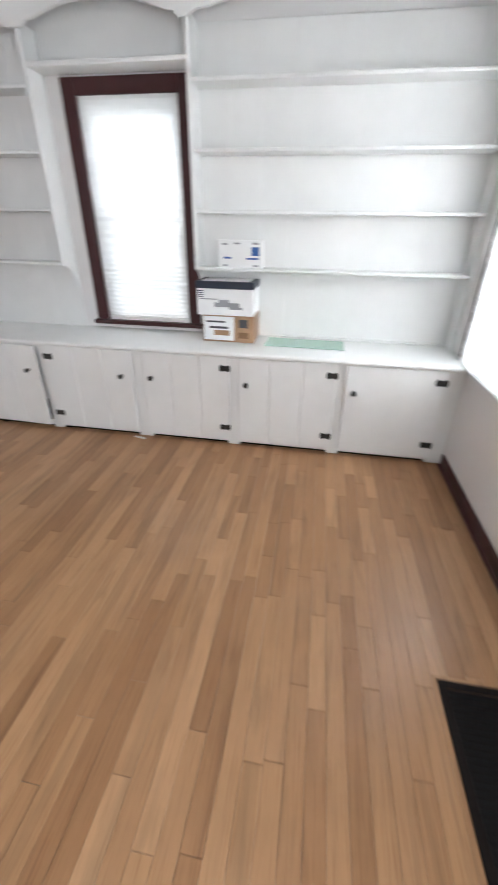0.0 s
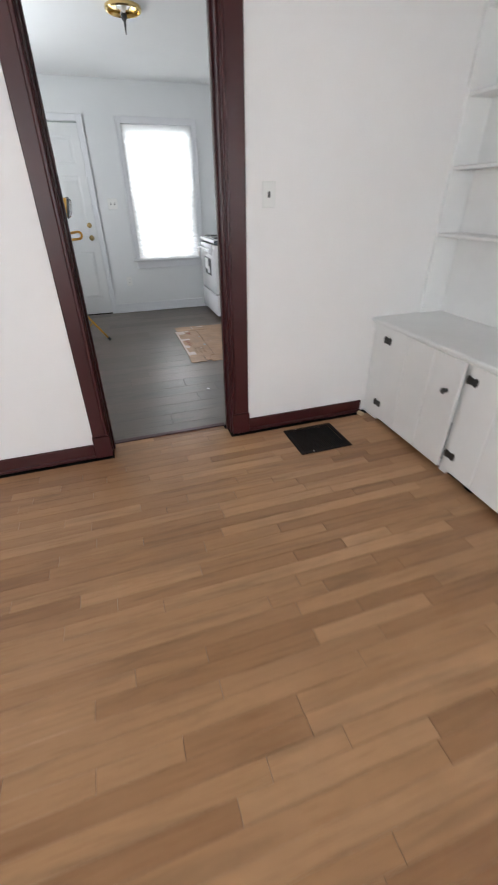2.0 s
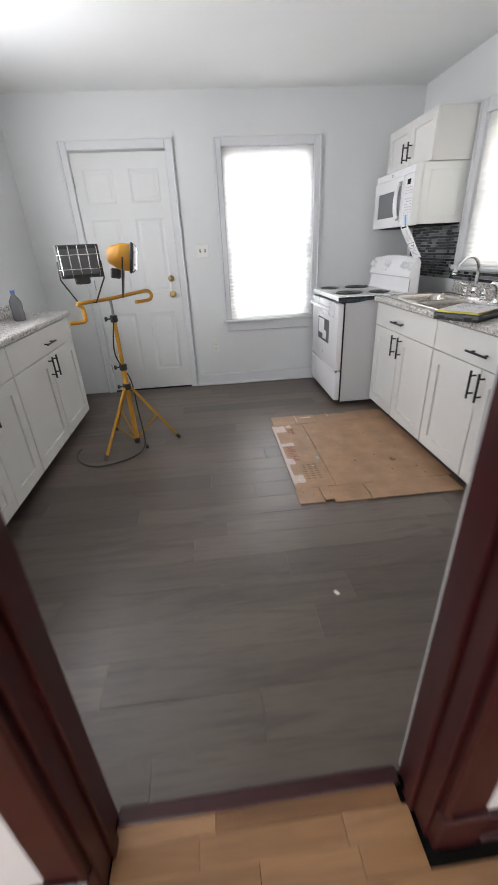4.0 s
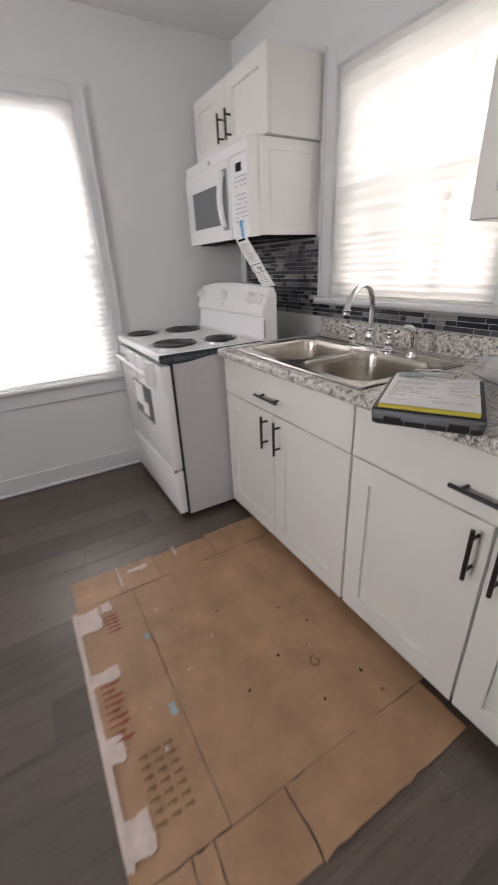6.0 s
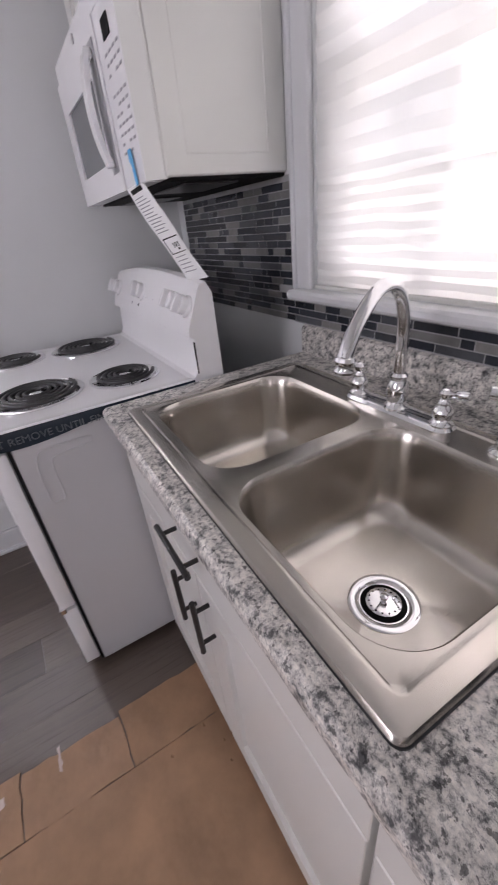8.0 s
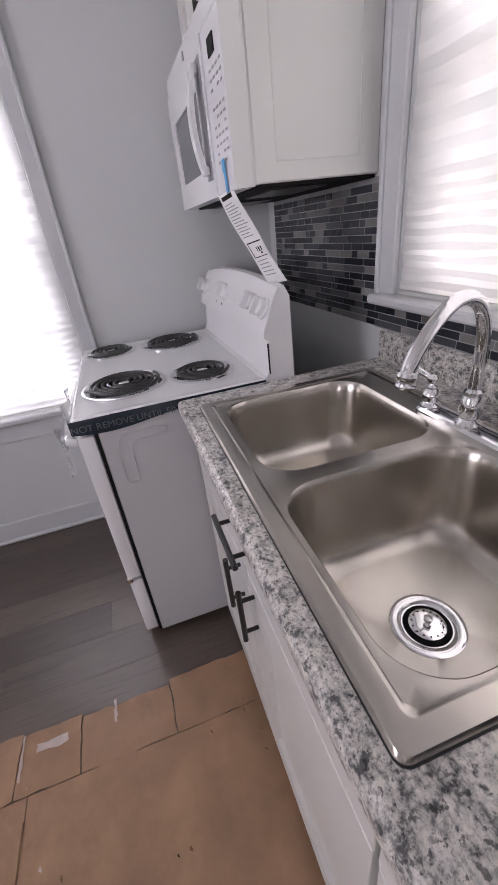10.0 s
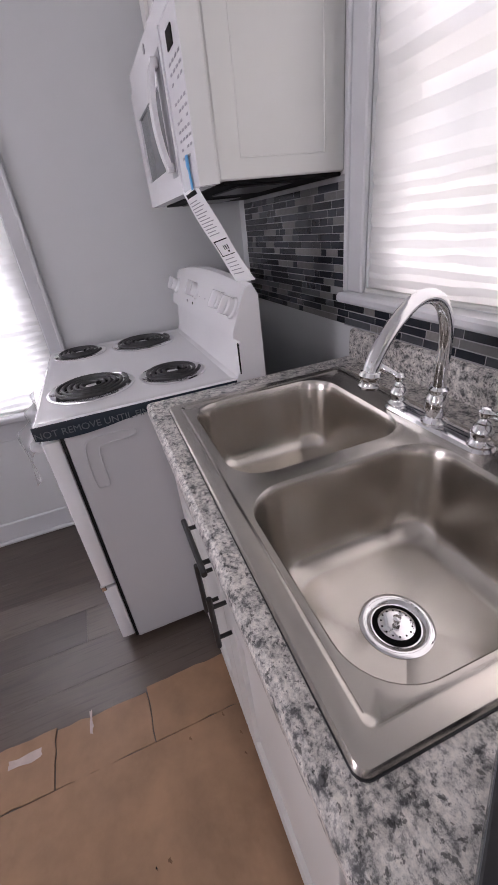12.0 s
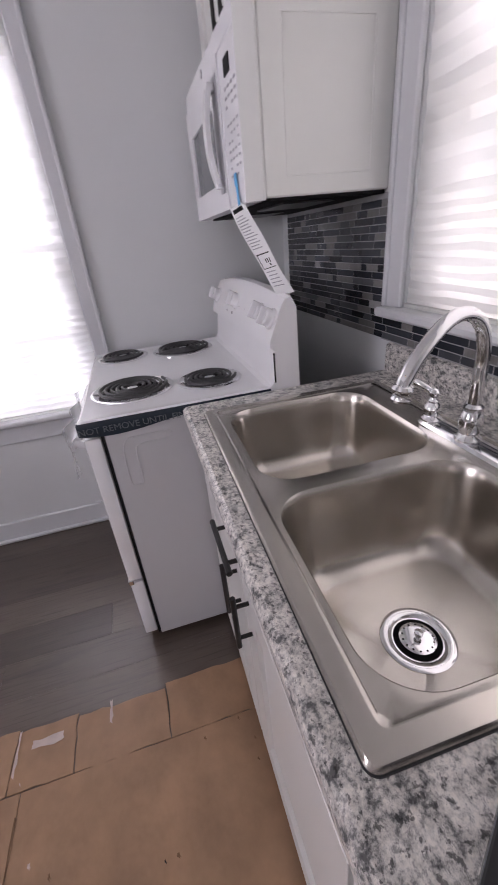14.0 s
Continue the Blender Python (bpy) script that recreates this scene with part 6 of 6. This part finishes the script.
part("cap", lathe(bmesh.new(), [(0.015, 0.183), (0.015, 0.20), (0, 0.202)], Matrix(), 16), M_BLUE, jug, smooth=True)

# ceiling light
cl = thing("ceiling_light", "flush brass ceiling light fitting without its glass shade", "ceiling light", (-5.04, 1.815, H2))
part("canopy", lathe(bmesh.new(), [(0.05, -0.004), (0.098, -0.004), (0.102, -0.0005)][::-1] + [(0.045, -0.008)], Matrix(), 32), M_PLATE, cl, smooth=True)
bm = bmesh.new()
lathe(bm, [(0.112, 0.0), (0.122, -0.006), (0.123, -0.022), (0.116, -0.030), (0.108, -0.027), (0.106, -0.012), (0.09, -0.006), (0.05, -0.005), (0, -0.005)], Matrix(), 40)
part("ring", bm, M_BRASSBRIGHT, cl, "polished brass ring", smooth=True)
for s in (-1, 1):
    part("socket", cyl(bmesh.new(), (s * 0.02, 0, -0.022), (s * 0.075, 0, -0.026), 0.017, seg=16), M_PLATE, cl, "white porcelain bulb socket", smooth=True)
part("stem", lathe(bmesh.new(), [(0.014, -0.006), (0.012, -0.03), (0.022, -0.045), (0.020, -0.062), (0.008, -0.078), (0.005, -0.115), (0.004, -0.14), (0, -0.143)], Matrix(), 16), M_IRON, cl, "dark threaded stem", smooth=True)

chip = thing("paint_chip", "small white paint chip on the vinyl floor", "debris", (-4.052, 2.016, 0.0), 30)
part("flake", new_box(-0.012, 0.012, -0.008, 0.008, 0.0, 0.002, bevel=0.0008), M_PLATE, chip)


# ---- pieces: floors and tiles ----
subs = {}


def piece(name, size, mat, parent, at, bevel=0.0008, turned=False):
    key = (name, size, mat.name)
    if key not in subs:
        bm = box(bmesh.new(), 0, size[0], 0, size[1], -size[2], 0)
        up = [e for e in bm.edges if all(v.co.z > -0.0001 for v in e.verts)]
        bmesh.ops.bevel(bm, geom=up, offset=bevel, segments=1, affect="EDGES")
        me = bpy.data.meshes.new(name)
        bm.to_mesh(me)
        bm.free()
        me.materials.append(mat)
        subs[key] = me
    ob = new(name, subs[key])
    ob.parent = parent
    ob.location = at
    if turned:
        ob.rotation_euler = (radians(90), 0, 0)
    return ob


def joined(name, boxes, mat, parent, label=""):
    vs, fs = [], []
    for x0, x1, y0, y1, z0, z1 in boxes:
        k = len(vs)
        vs += [(x0, y0, z0), (x1, y0, z0), (x1, y1, z0), (x0, y1, z0), (x0, y0, z1), (x1, y0, z1), (x1, y1, z1), (x0, y1, z1)]
        fs += [tuple(k + i for i in f) for f in ((0, 3, 2, 1), (4, 5, 6, 7), (0, 1, 5, 4), (1, 2, 6, 5), (2, 3, 7, 6), (3, 0, 4, 7))]
    me = bpy.data.meshes.new(name)
    me.from_pydata(vs, [], fs)
    me.materials.append(mat)
    ob = new(name, me)
    ob.parent = parent
    return tagged(ob, label, kind="stuff")


oak = tagged(new("floor"), "worn oak strip floor with small gaps, laid along the room", "floor", kind="structure")
rnd = random.Random(11)
PW, strips = 0.0605, []
x, row = -3.425, 0
while x < 0.97:
    y = -1.40 - rnd.random() * 0.9
    lo, hi = (-1.4, 3.03) if x > DW - 0.003 else (1.243, 1.987)
    while y < hi:
        ln = rnd.choice((0.24, 0.36, 0.48, 0.6, 0.75, 0.9, 1.1, 1.35))
        a, b = max(y, lo), min(y + ln, hi)
        if b - a > 0.03:
            strips.append((x, a, round(b - a, 3)))
        y += ln
    x += PW
strips.sort(key=lambda s: abs(s[0] + 1.2) * 0.6 + abs(s[1] + s[2] / 2 - 1.9))
for x, y, ln in strips[:300]:
    piece("plank", (PW - 0.0008, ln - 0.0014, 0.012), M_OAK, oak, (x, y, rnd.uniform(-0.0004, 0.0)), 0.0005)
joined("planks", [(x, min(x + PW - 0.0008, 0.97), y, y + ln - 0.001, -0.012, -0.0002) for x, y, ln in strips[300:]], M_OAK, oak)

vin = tagged(new("floor"), "dark grey-brown wood-look vinyl plank floor", "floor", kind="structure")
VW, VL, made, past = 0.156, 1.22, 0, []
x, row = -7.10 - 0.036, 0
while x < -3.43:
    y = LW - rnd.random() * VL
    while y < KY:
        a, b, xa, xb = max(y, LW), min(y + VL, KY), max(x, KX), min(x + VW, -3.428)
        if b - a > 0.02 and xb - xa > 0.01:
            piece("plank", (round(xb - xa - 0.0006, 4), round(b - a - 0.0006, 4), 0.010), M_VINYL, vin, (xa, a, 0.0), 0.0005)
        y += VL
    x += VW

tiles = tagged(new("tile_backsplash"), "linear glass and stone mosaic backsplash in dark greys", "backsplash", kind="structure")
part("grout", new_box(-6.915, -6.145, KY - 0.0045, KY - 0.0005, 1.005, 1.398), M_GROUT, tiles, "grey grout")
part("grout", new_box(-6.145, -3.85, KY - 0.0045, KY - 0.0005, CT + 0.085, 1.077), M_GROUT, tiles, "grey grout")
cells = []
z = 1.0035
r = 0
TH, TP = 0.0186, 0.0212
while z < 1.385:
    x0, x1 = -6.915, (-6.128 if z > 1.077 - TH else -3.85)
    x = x0 - rnd.random() * 0.05
    while x < x1:
        ln = rnd.choice((0.03, 0.045, 0.06, 0.075, 0.095, 0.11, 0.125))
        a, b = max(x, x0), min(x + ln, x1)
        if b - a > 0.006 and not (z + TH > 1.077 and b > -6.13 and z < 1.107):
            cells.append((a, round(b - a, 3), z))
        x += ln + 0.0024
    z += TP
cells.sort(key=lambda c: abs(c[0] + 6.05) + 0.8 * abs(c[2] - 1.05))
for a, ln, z in cells[:300]:
    piece("tile", (ln, TH, 0.006), M_TILE, tiles, (a, KY - 0.0045 - rnd.uniform(0.0006, 0.0014), z), 0.0006, True)
joined("tiles", [(a, a + ln, KY - 0.0056, KY - 0.0005, z, z + TH) for a, ln, z in cells[300:]], M_TILE, tiles)
